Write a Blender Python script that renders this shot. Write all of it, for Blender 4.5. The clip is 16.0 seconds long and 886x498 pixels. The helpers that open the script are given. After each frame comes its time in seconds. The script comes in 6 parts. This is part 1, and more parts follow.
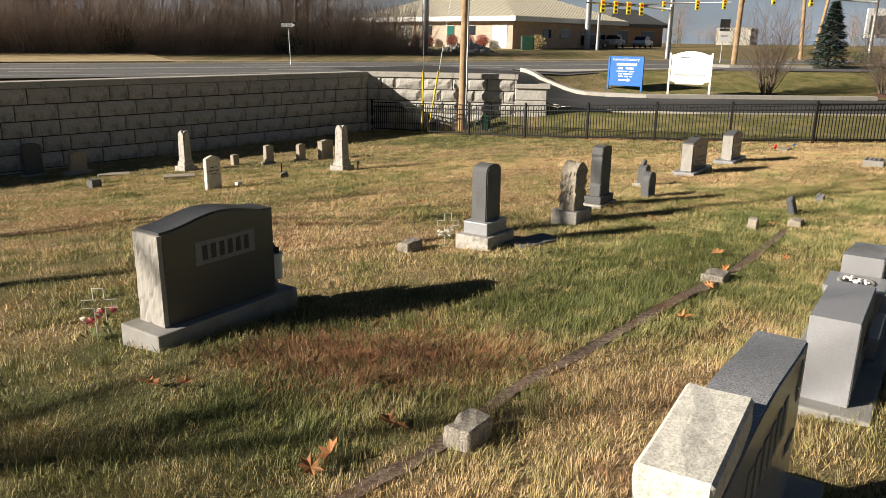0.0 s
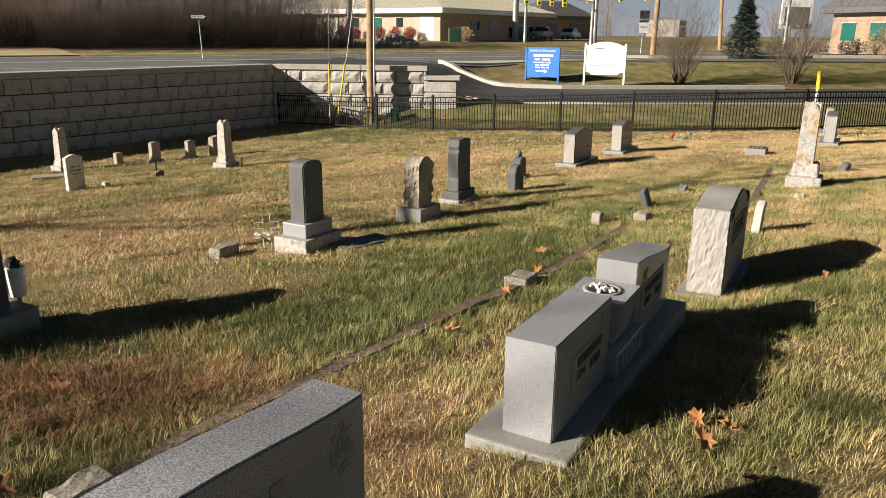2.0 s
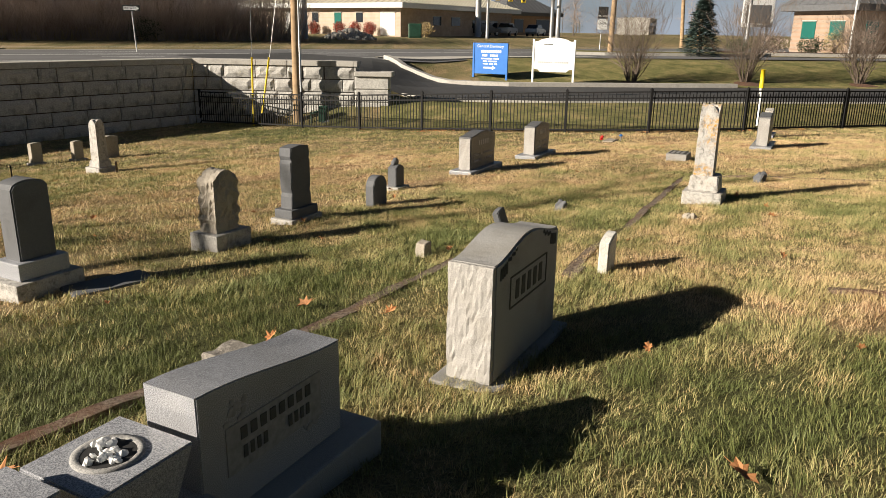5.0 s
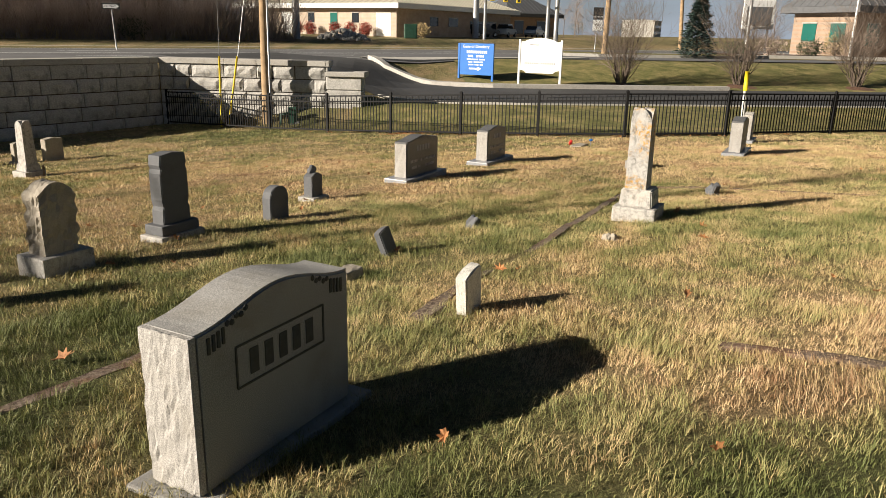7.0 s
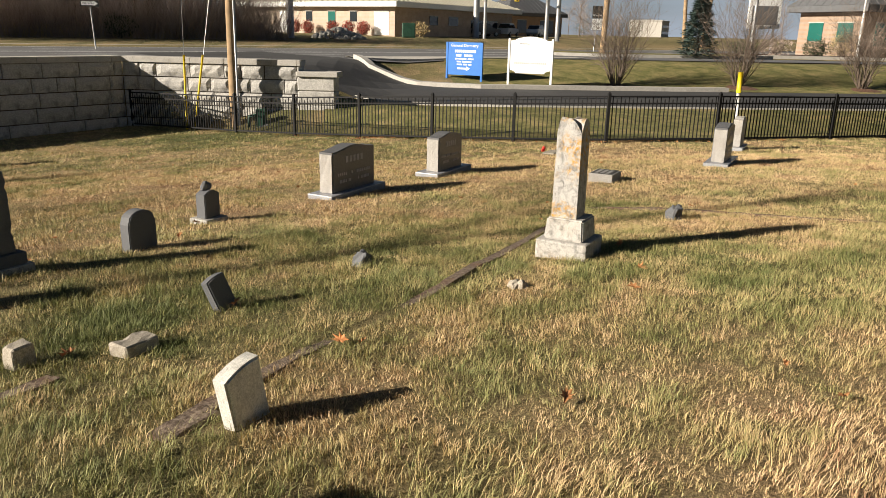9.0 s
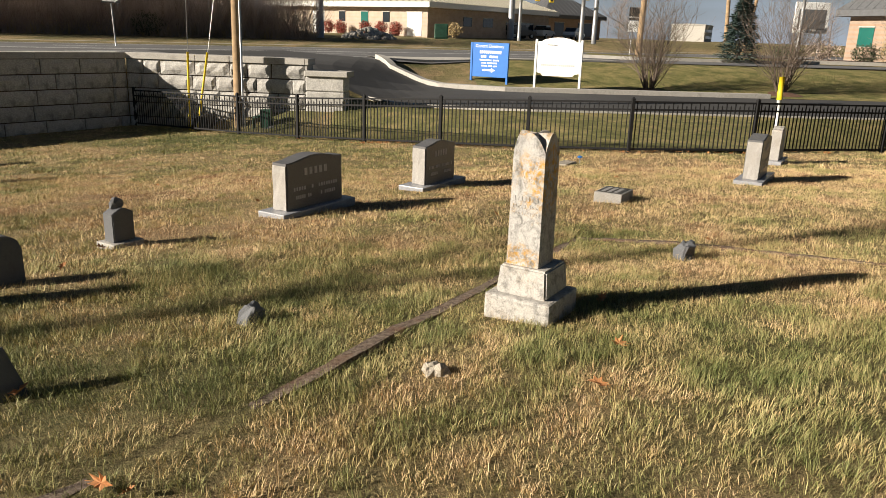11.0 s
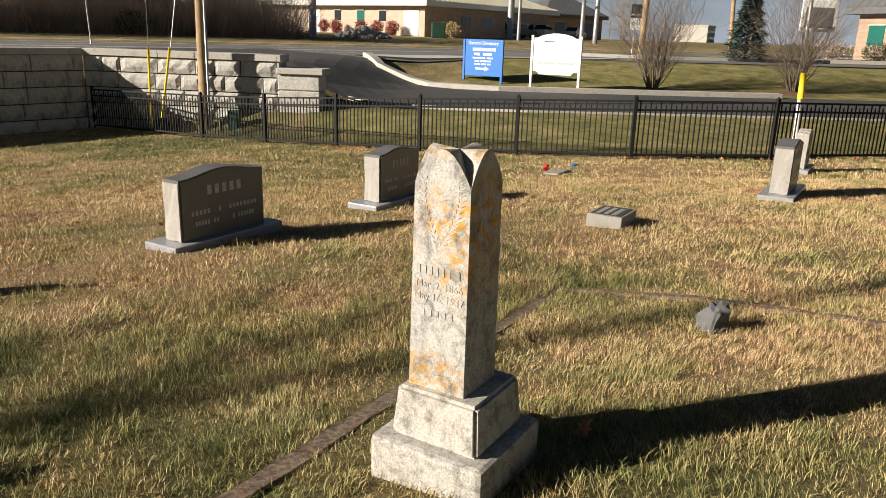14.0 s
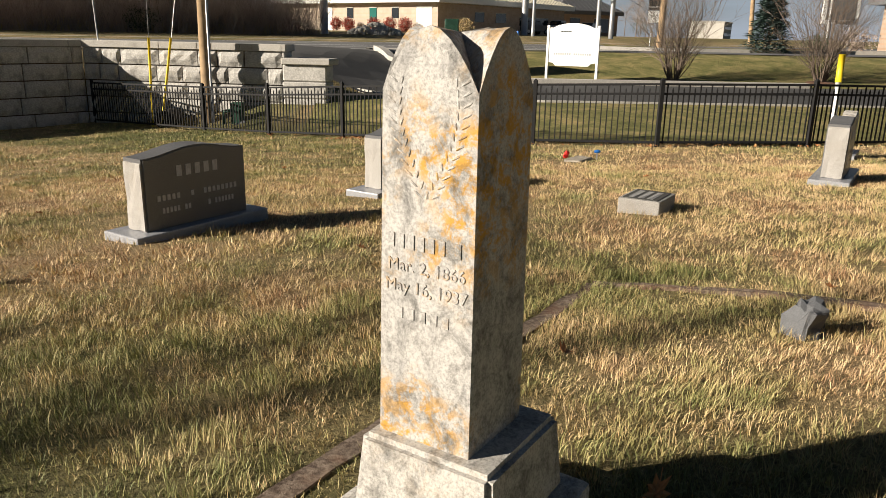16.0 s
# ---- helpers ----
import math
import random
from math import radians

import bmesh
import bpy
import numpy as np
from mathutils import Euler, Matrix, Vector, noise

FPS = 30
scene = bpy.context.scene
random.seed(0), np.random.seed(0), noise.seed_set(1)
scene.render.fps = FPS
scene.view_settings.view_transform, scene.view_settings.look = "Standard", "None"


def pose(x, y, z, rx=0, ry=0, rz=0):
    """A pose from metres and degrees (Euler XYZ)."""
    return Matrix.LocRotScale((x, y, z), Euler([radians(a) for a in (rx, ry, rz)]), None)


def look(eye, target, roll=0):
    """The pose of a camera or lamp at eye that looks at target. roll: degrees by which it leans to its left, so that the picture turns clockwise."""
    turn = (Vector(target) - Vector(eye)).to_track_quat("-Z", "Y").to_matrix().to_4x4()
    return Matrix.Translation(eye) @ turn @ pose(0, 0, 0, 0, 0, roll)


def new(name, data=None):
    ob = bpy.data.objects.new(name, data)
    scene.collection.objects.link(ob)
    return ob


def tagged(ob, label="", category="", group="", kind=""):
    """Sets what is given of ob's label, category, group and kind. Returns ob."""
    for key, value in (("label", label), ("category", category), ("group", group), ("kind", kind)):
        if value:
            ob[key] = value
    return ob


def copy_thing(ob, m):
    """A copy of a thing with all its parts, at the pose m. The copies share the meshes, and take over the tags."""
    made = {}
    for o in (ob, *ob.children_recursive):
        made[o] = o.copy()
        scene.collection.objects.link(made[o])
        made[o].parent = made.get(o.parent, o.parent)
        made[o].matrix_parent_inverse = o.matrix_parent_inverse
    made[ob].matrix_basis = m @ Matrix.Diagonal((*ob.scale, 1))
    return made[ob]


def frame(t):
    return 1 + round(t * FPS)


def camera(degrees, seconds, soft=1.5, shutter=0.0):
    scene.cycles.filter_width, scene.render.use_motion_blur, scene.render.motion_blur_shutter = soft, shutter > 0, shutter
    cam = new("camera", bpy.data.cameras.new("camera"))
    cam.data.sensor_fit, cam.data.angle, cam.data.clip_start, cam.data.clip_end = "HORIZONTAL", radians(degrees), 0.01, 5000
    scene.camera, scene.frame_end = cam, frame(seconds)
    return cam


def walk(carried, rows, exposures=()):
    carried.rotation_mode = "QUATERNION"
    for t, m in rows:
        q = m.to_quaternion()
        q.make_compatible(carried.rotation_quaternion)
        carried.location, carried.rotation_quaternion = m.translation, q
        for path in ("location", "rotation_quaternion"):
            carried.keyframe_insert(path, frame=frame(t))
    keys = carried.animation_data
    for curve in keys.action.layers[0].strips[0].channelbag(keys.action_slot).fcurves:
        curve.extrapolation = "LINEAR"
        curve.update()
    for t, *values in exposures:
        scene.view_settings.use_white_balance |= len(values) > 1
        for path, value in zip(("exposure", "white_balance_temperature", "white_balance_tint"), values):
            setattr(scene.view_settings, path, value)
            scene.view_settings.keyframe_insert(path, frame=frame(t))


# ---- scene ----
cam = camera(61.8, 16.0, 0.8)
PATH = [
    (0, (0.017, 0.023, 1.279), (0.013, 1.947, 0.736), 0.7),
    (0.5, (0.293, 0.146, 1.267), (0.293, 2.07, 0.72), 0.6),
    (1, (0.63, 0.271, 1.232), (0.703, 2.192, 0.683), 0.3),
    (1.5, (0.91, 0.373, 1.198), (1.041, 2.29, 0.641), 0.5),
    (2, (1.197, 0.55, 1.218), (1.347, 2.465, 0.659), 0.5),
    (2.5, (1.492, 0.753, 1.192), (1.659, 2.664, 0.628), 0.6),
    (3, (1.791, 0.937, 1.197), (1.97, 2.847, 0.632), 0.7),
    (3.5, (2.068, 1.228, 1.163), (2.27, 3.135, 0.597), 0.7),
    (4, (2.32, 1.493, 1.156), (2.545, 3.397, 0.589), 0.8),
    (6.5, (3.735, 2.655, 1.092), (3.94, 4.562, 0.528), 1.2),
    (7, (4.035, 2.863, 1.076), (4.241, 4.771, 0.513), 1.2),
    (7.5, (4.371, 3.144, 1.057), (4.575, 5.052, 0.496), 1.2),
    (8, (4.646, 3.515, 1.031), (4.848, 5.423, 0.469), 1.1),
    (8.5, (4.921, 3.86, 1.023), (5.119, 5.769, 0.46), 1.2),
    (9, (5.177, 4.2, 1.033), (5.364, 6.11, 0.469), 1.3),
    (11.5, (6.184, 5.997, 0.904), (6.269, 7.915, 0.344), 1.9),
    (12, (6.322, 6.303, 0.883), (6.416, 8.221, 0.324), 1.9),
    (12.5, (6.426, 6.698, 0.867), (6.534, 8.616, 0.309), 1.7),
    (13, (6.519, 7.003, 0.817), (6.631, 8.92, 0.258), 1.6),
    (13.5, (6.593, 7.302, 0.777), (6.701, 9.22, 0.219), 1.8),
    (14, (6.608, 7.664, 0.737), (6.695, 9.583, 0.179), 1.8),
    (14.5, (6.636, 7.97, 0.671), (6.696, 9.89, 0.114), 2.0),
    (15, (6.638, 8.272, 0.563), (6.684, 10.193, 0.007), 1.7),
    (15.5, (6.653, 8.463, 0.448), (6.712, 10.381, -0.118), 1.5),
    (16, (6.698, 8.563, 0.394), (6.745, 10.483, -0.165), 1.2),
]
walk(cam, [(t, look(eye, target, roll)) for t, eye, target, roll in PATH])
# ---- light ----
SUN_DIR = Vector((-0.89, -0.268, 0.37)).normalized()
world = bpy.data.worlds.new("sky")
scene.world = world
world.use_nodes = True
wn = world.node_tree
sky = wn.nodes.new("ShaderNodeTexSky")
sky.sky_type = "NISHITA"
sky.sun_disc = False
sky.sun_elevation = math.asin(SUN_DIR.z)
sky.sun_rotation = math.atan2(SUN_DIR.x, SUN_DIR.y)
sky.air_density, sky.dust_density, sky.ozone_density = 1.0, 0.3, 2.0
wn.nodes["Background"].inputs["Strength"].default_value = 0.013
tc = wn.nodes.new("ShaderNodeTexCoord")
sep = wn.nodes.new("ShaderNodeSeparateXYZ")
wn.links.new(tc.outputs["Generated"], sep.inputs["Vector"])
stretch = wn.nodes.new("ShaderNodeMapping")
stretch.inputs["Scale"].default_value = (1.0, 1.0, 5.0)
wn.links.new(tc.outputs["Generated"], stretch.inputs["Vector"])
puff = wn.nodes.new("ShaderNodeTexNoise")
puff.inputs["Scale"].default_value, puff.inputs["Detail"].default_value = 3.0, 6.0
wn.links.new(stretch.outputs["Vector"], puff.inputs["Vector"])
lowness = wn.nodes.new("ShaderNodeMapRange")
lowness.inputs["From Min"].default_value, lowness.inputs["From Max"].default_value = 0.0, 0.13
lowness.inputs["To Min"].default_value, lowness.inputs["To Max"].default_value = 1.25, 0.0
wn.links.new(sep.outputs["Z"], lowness.inputs["Value"])
cover = wn.nodes.new("ShaderNodeMath")
cover.operation, cover.use_clamp = "MULTIPLY", True
wn.links.new(puff.outputs["Fac"], cover.inputs[0])
wn.links.new(lowness.outputs["Result"], cover.inputs[1])
clouds = wn.nodes.new("ShaderNodeMix")
clouds.data_type = "RGBA"
clouds.inputs[7].default_value = (20.0, 23.5, 29.0, 1)
wn.links.new(cover.outputs[0], clouds.inputs[0])
wn.links.new(sky.outputs["Color"], clouds.inputs[6])
wn.links.new(clouds.outputs[2], wn.nodes["Background"].inputs["Color"])
sun_data = bpy.data.lights.new("sun", "SUN")
sun_data.energy, sun_data.angle, sun_data.color = 5.0, radians(0.5), (1.0, 0.89, 0.74)
sun = new("sun", sun_data)
sun.matrix_world = look(SUN_DIR * 60, (0, 0, 0))
scene.view_settings.exposure = 0.91


# ---- materials ----
def node(nt, kind, **values):
    n = nt.nodes.new(kind)
    for k, v in values.items():
        n.inputs[k.replace("_", " ")].default_value = v
    return n


def ramp_of(nt, source, stops):
    r = nt.nodes.new("ShaderNodeValToRGB")
    el = r.color_ramp.elements
    while len(el) < len(stops):
        el.new(0.5)
    for e, (p, c) in zip(el, stops):
        e.position, e.color = p, (*c, 1)
    nt.links.new(source, r.inputs["Fac"])
    return r.outputs["Color"]


def noise_of(nt, coord, scale, detail=4.0, rough=0.55, distort=0.0):
    n = nt.nodes.new("ShaderNodeTexNoise")
    n.inputs["Scale"].default_value = scale
    n.inputs["Detail"].default_value = detail
    n.inputs["Roughness"].default_value = rough
    n.inputs["Distortion"].default_value = distort
    nt.links.new(coord, n.inputs["Vector"])
    return n.outputs["Fac"]


def mixed(nt, fac, a, b, mode="MIX"):
    m = nt.nodes.new("ShaderNodeMix")
    m.data_type, m.blend_type = "RGBA", mode
    for sock, v in ((m.inputs[0], fac), (m.inputs[6], a), (m.inputs[7], b)):
        if isinstance(v, (int, float)):
            sock.default_value = v
        elif isinstance(v, tuple):
            sock.default_value = (*v, 1)
        else:
            nt.links.new(v, sock)
    return m.outputs[2]


def math_of(nt, op, a, b=0.0, clamp=False):
    m = nt.nodes.new("ShaderNodeMath")
    m.operation, m.use_clamp = op, clamp
    for sock, v in zip(m.inputs, (a, b)):
        if isinstance(v, (int, float)):
            sock.default_value = v
        else:
            nt.links.new(v, sock)
    return m.outputs[0]


def base_material(name, rough=0.8, metal=0.0, spec=0.5):
    m = bpy.data.materials.new(name)
    m.use_nodes = True
    nt = m.node_tree
    b = nt.nodes["Principled BSDF"]
    b.inputs["Roughness"].default_value = rough
    b.inputs["Metallic"].default_value = metal
    b.inputs["Specular IOR Level"].default_value = spec
    geo = nt.nodes.new("ShaderNodeTexCoord").outputs["Object"]
    return m, nt, b, geo


def bump_into(nt, b, height, strength, distance=0.01):
    bn = nt.nodes.new("ShaderNodeBump")
    bn.inputs["Strength"].default_value = strength
    bn.inputs["Distance"].default_value = distance
    nt.links.new(height, bn.inputs["Height"])
    nt.links.new(bn.outputs["Normal"], b.inputs["Normal"])


def plain(name, color, rough=0.6, metal=0.0, vary=0.12, scale=6.0, bump=0.1, random_tint=0.0):
    m, nt, b, co = base_material(name, rough, metal)
    n = noise_of(nt, co, scale, 5)
    dark = tuple(c * (1 - vary) for c in color)
    light = tuple(min(1, c * (1 + vary)) for c in color)
    col = ramp_of(nt, n, [(0.3, dark), (0.7, light)])
    if random_tint:
        rnd = nt.nodes.new("ShaderNodeObjectInfo").outputs["Random"]
        v = math_of(nt, "ADD", math_of(nt, "MULTIPLY", rnd, random_tint), 1 - random_tint / 2)
        col = mixed(nt, 1.0, col, v, "MULTIPLY")
    nt.links.new(col, b.inputs["Base Color"])
    if bump:
        bump_into(nt, b, noise_of(nt, co, scale * 8, 3), bump)
    return m


def granite(name, a, b_, speck=260.0, rough=0.55, stain=(0.2, 0.19, 0.16), stain_amount=0.3, bump=0.15):
    """Speckled stone: fine grain, broad weather stains, light relief."""
    m, nt, b, co = base_material(name, rough)
    fine = noise_of(nt, co, speck, 2, 0.7)
    col = ramp_of(nt, fine, [(0.36, a), (0.52, tuple((p + q) / 2 for p, q in zip(a, b_))), (0.66, b_)])
    broad = noise_of(nt, co, 3.2, 6, 0.65, 0.6)
    fac = ramp_of(nt, broad, [(0.5, (0, 0, 0)), (0.72, (stain_amount,) * 3)])
    col = mixed(nt, fac, col, stain)
    rnd = nt.nodes.new("ShaderNodeObjectInfo").outputs["Random"]
    v = math_of(nt, "ADD", math_of(nt, "MULTIPLY", rnd, 0.12), 0.94)
    col = mixed(nt, 1.0, col, v, "MULTIPLY")
    nt.links.new(col, b.inputs["Base Color"])
    bump_into(nt, b, noise_of(nt, co, 70, 6, 0.7), bump, 0.006)
    return m


def marble(name, pale, grey, lichen=0.0, black=0.0, rough=0.75):
    """Weathered white marble with grey streaks, orange lichen and black algae."""
    m, nt, b, co = base_material(name, rough)
    mp = nt.nodes.new("ShaderNodeMapping")
    mp.inputs["Scale"].default_value = (1.6, 1.6, 0.5)
    nt.links.new(co, mp.inputs["Vector"])
    n1 = noise_of(nt, mp.outputs["Vector"], 9, 12, 0.78, 0.3)
    col = ramp_of(nt, n1, [(0.32, grey), (0.5, pale)])
    n2 = noise_of(nt, co, 150, 4, 0.75)
    col = mixed(nt, 1.0, col, ramp_of(nt, n2, [(0.36, (0.62, 0.62, 0.61)), (0.56, (1.04, 1.04, 1.04))]), "MULTIPLY")
    if lichen:
        l1 = noise_of(nt, co, 30, 8, 0.75, 0.4)
        l2 = noise_of(nt, co, 2.6, 3, 0.6)
        f = math_of(nt, "MULTIPLY", ramp_of(nt, l1, [(0.46, (0, 0, 0)), (0.56, (1, 1, 1))]),
                    ramp_of(nt, l2, [(0.44, (0, 0, 0)), (0.56, (lichen,) * 3)]))
        col = mixed(nt, f, col, (0.5, 0.27, 0.04))
    if black:
        k1 = noise_of(nt, co, 16, 9, 0.78, 0.4)
        f = ramp_of(nt, k1, [(0.48, (0, 0, 0)), (0.66, (black,) * 3)])
        col = mixed(nt, f, col, (0.035, 0.035, 0.03))
    nt.links.new(col, b.inputs["Base Color"])
    bump_into(nt, b, noise_of(nt, co, 45, 7, 0.72), 0.35, 0.008)
    return m


GRANITE_DARK = granite("polished_dark_granite", (0.035, 0.037, 0.04), (0.13, 0.135, 0.14), 300, 0.28, (0.09, 0.09, 0.08), 0.25, 0.05)
GRANITE_GREY = granite("grey_granite", (0.16, 0.168, 0.19), (0.5, 0.51, 0.54), 240, 0.26, (0.16, 0.15, 0.13), 0.25)
GRANITE_MID = granite("mid_grey_granite", (0.06, 0.062, 0.066), (0.2, 0.2, 0.205), 280, 0.4, (0.12, 0.11, 0.1), 0.3)
GRANITE_SAWN = granite("rough_sawn_granite", (0.22, 0.21, 0.2), (0.5, 0.48, 0.45), 200, 0.8, (0.25, 0.22, 0.17), 0.5, 0.45)
GRANITE_BASE = granite("granite_base", (0.2, 0.2, 0.2), (0.42, 0.41, 0.39), 200, 0.75, (0.16, 0.14, 0.1), 0.55, 0.35)
LIMESTONE = granite("weathered_tan_stone", (0.24, 0.21, 0.17), (0.5, 0.45, 0.37), 150, 0.85, (0.14, 0.12, 0.1), 0.6, 0.5)
MARBLE = marble("weathered_marble", (0.5, 0.48, 0.45), (0.25, 0.245, 0.24), 0.12, 0.7)
MARBLE_LICHEN = marble("lichened_marble", (0.48, 0.465, 0.445), (0.26, 0.255, 0.25), 1.0, 0.75)
MARBLE_WHITE = marble("white_marble", (0.76, 0.74, 0.68), (0.5, 0.48, 0.44), 0.0, 0.3)
SLATE = granite("dark_blue_stone", (0.075, 0.078, 0.085), (0.15, 0.155, 0.165), 260, 0.75, (0.05, 0.05, 0.045), 0.6, 0.4)
FIELDSTONE = granite("field_stone", (0.16, 0.14, 0.12), (0.4, 0.37, 0.32), 90, 0.9, (0.1, 0.085, 0.06), 0.7, 0.8)
ENGRAVED_PALE = plain("etched_pale_granite", (0.24, 0.24, 0.24), 0.85, 0, 0.2, 40)
ENGRAVED_LIGHT = plain("frosted_light_granite", (0.42, 0.42, 0.43), 0.85, 0, 0.2, 40)
ENGRAVED_DARK = plain("cut_dark_letter", (0.06, 0.06, 0.055), 0.9, 0, 0.2, 40)
CONCRETE = granite("concrete_kerb", (0.36, 0.34, 0.31), (0.56, 0.54, 0.5), 60, 0.9, (0.24, 0.22, 0.19), 0.5, 0.3)
BLOCK = granite("split_face_wall_block", (0.36, 0.35, 0.33), (0.58, 0.565, 0.535), 30, 0.92, (0.15, 0.145, 0.14), 0.7, 0.9)
RUSTY = granite("rust_stained_kerb", (0.09, 0.06, 0.042), (0.27, 0.21, 0.16), 40, 0.95, (0.17, 0.075, 0.035), 0.85, 0.9)
IRON = plain("black_painted_iron", (0.005, 0.005, 0.006), 0.85, 0.0, 0.3, 20, 0)
BLUE = plain("blue_sign_paint", (0.02, 0.16, 0.55), 0.5, 0, 0.08, 3, 0.03)
WHITE = plain("white_paint", (0.8, 0.8, 0.79), 0.5, 0, 0.04, 3, 0.05)
YELLOW = plain("yellow_plastic", (0.75, 0.56, 0.02), 0.5, 0, 0.08, 5, 0.05)
GREEN_PAINT = plain("green_paint", (0.02, 0.07, 0.045), 0.5, 0, 0.2, 5)
STEEL = plain("galvanised_steel", (0.42, 0.43, 0.44), 0.45, 0.7, 0.12, 4)
POLE_WOOD = plain("weathered_pole_wood", (0.34, 0.235, 0.135), 0.9, 0, 0.3, 3, 0.5)
SOIL = plain("dark_soil", (0.075, 0.05, 0.032), 1.0, 0, 0.5, 20, 1.0)
BARK = plain("grey_brown_bark", (0.15, 0.115, 0.09), 0.95, 0, 0.35, 9, 0.7)
TWIG = plain("bare_twigs", (0.36, 0.285, 0.235), 0.95, 0, 0.35, 2, 0)
TWIG_DARK = plain("dark_bare_twigs", (0.3, 0.235, 0.195), 0.95, 0, 0.35, 2, 0)
DRY_STEM = plain("dry_thicket_stems", (0.38, 0.3, 0.25), 0.95, 0, 0.4, 0.6, 0)
NEEDLE = plain("blue_green_needles", (0.06, 0.1, 0.085), 0.8, 0, 0.45, 2, 0)
EVERGREEN = plain("dull_green_foliage", (0.05, 0.065, 0.03), 0.85, 0, 0.5, 2, 0)
RED_LEAF = plain("red_shrub_leaves", (0.3, 0.06, 0.04), 0.8, 0, 0.5, 3, 0)
LEAF = plain("dry_fallen_leaf", (0.42, 0.19, 0.07), 0.75, 0, 0.35, 14, 0.3, 0.5)
ROOF_METAL = plain("cream_metal_roof", (0.52, 0.49, 0.4), 0.55, 0.0, 0.06, 1)
GLASS_DARK = plain("dark_window_glass", (0.02, 0.025, 0.03), 0.06, 0, 0.1, 1, 0)
GLASS_GREEN = plain("green_tinted_glass", (0.02, 0.12, 0.1), 0.06, 0, 0.1, 1, 0)
RED = plain("red_plastic", (0.6, 0.02, 0.015), 0.5, 0, 0.1, 10)
TYRE = plain("tyre_rubber", (0.02, 0.02, 0.02), 0.85)
CAR_WHITE = plain("white_car_paint", (0.75, 0.75, 0.76), 0.2, 0, 0.02, 1, 0)
CAR_SILVER = plain("silver_car_paint", (0.45, 0.47, 0.5), 0.25, 0.5, 0.02, 1, 0)
CAR_DARK = plain("dark_car_paint", (0.015, 0.02, 0.03), 0.2, 0, 0.05, 1, 0)
PETAL_PINK = plain("faded_pink_petals", (0.6, 0.16, 0.18), 0.8, 0, 0.4, 40)
PETAL_WHITE = plain("white_petals", (0.78, 0.76, 0.68), 0.8, 0, 0.15, 40)
FLOWER_GREEN = plain("plastic_flower_leaf", (0.1, 0.17, 0.05), 0.7, 0, 0.3, 20)
WIRE_WHITE = plain("white_coated_wire", (0.7, 0.69, 0.66), 0.5)
MULCH = plain("bark_mulch", (0.12, 0.06, 0.035), 1.0, 0, 0.5, 8, 0.8)


def brick_material(name, a, b_, mortar):
    m, nt, b, co = base_material(name, 0.9)
    mp = nt.nodes.new("ShaderNodeMapping")
    mp.inputs["Rotation"].default_value = (radians(90), 0, 0)
    nt.links.new(co, mp.inputs["Vector"])
    br = nt.nodes.new("ShaderNodeTexBrick")
    for k, v in (("Color1", a), ("Color2", b_), ("Mortar", mortar)):
        br.inputs[k].default_value = (*v, 1)
    br.inputs["Scale"].default_value = 1.0
    br.inputs["Brick Width"].default_value = 0.4
    br.inputs["Row Height"].default_value = 0.2
    br.inputs["Mortar Size"].default_value = 0.012
    nt.links.new(mp.outputs["Vector"], br.inputs["Vector"])
    col = mixed(nt, 0.5, br.outputs["Color"], ramp_of(nt, noise_of(nt, co, 1.3, 5), [(0.3, tuple(c * 0.75 for c in a)), (0.7, b_)]))
    nt.links.new(col, b.inputs["Base Color"])
    return m


BRICK_TAN = brick_material("tan_brick", (0.42, 0.315, 0.235), (0.52, 0.41, 0.32), (0.46, 0.41, 0.35))
BRICK_BROWN = brick_material("brown_brick", (0.28, 0.185, 0.125), (0.38, 0.26, 0.18), (0.34, 0.29, 0.24))


def turf_material(name, blade):
    """Winter turf: the mesh carries how dry the grass is at each place."""
    m, nt, b, co = base_material(name, 0.9 if not blade else 0.55, 0, 0.25)
    at = nt.nodes.new("ShaderNodeAttribute")
    at.attribute_name = "dry"
    dry = at.outputs["Fac"]
    if blade:
        stops = [(0.0, (0.13, 0.155, 0.05)), (0.22, (0.29, 0.285, 0.11)), (0.42, (0.46, 0.385, 0.18)), (0.6, (0.6, 0.44, 0.225)), (0.78, (0.7, 0.53, 0.32)), (0.9, (0.42, 0.25, 0.13)), (1.0, (0.25, 0.14, 0.075))]
        col = ramp_of(nt, dry, stops)
    else:
        dry = math_of(nt, "ADD", dry, math_of(nt, "MULTIPLY", math_of(nt, "SUBTRACT", noise_of(nt, co, 5.0, 6, 0.7, 0.4), 0.5), 0.7))
        col = ramp_of(nt, dry, [(0.1, (0.12, 0.125, 0.045)), (0.4, (0.25, 0.205, 0.095)), (0.65, (0.4, 0.29, 0.155)), (1.0, (0.27, 0.17, 0.095))])
        fine = noise_of(nt, co, 70, 6, 0.8)
        col = mixed(nt, 1.0, col, ramp_of(nt, fine, [(0.36, (0.3, 0.3, 0.3)), (0.62, (1.3, 1.3, 1.3))]), "MULTIPLY")
        bump_into(nt, b, noise_of(nt, co, 60, 6, 0.8), 0.9, 0.04)
    nt.links.new(col, b.inputs["Base Color"])
    return m


TURF = turf_material("winter_turf_soil", False)
BLADES = turf_material("winter_grass_blades", True)


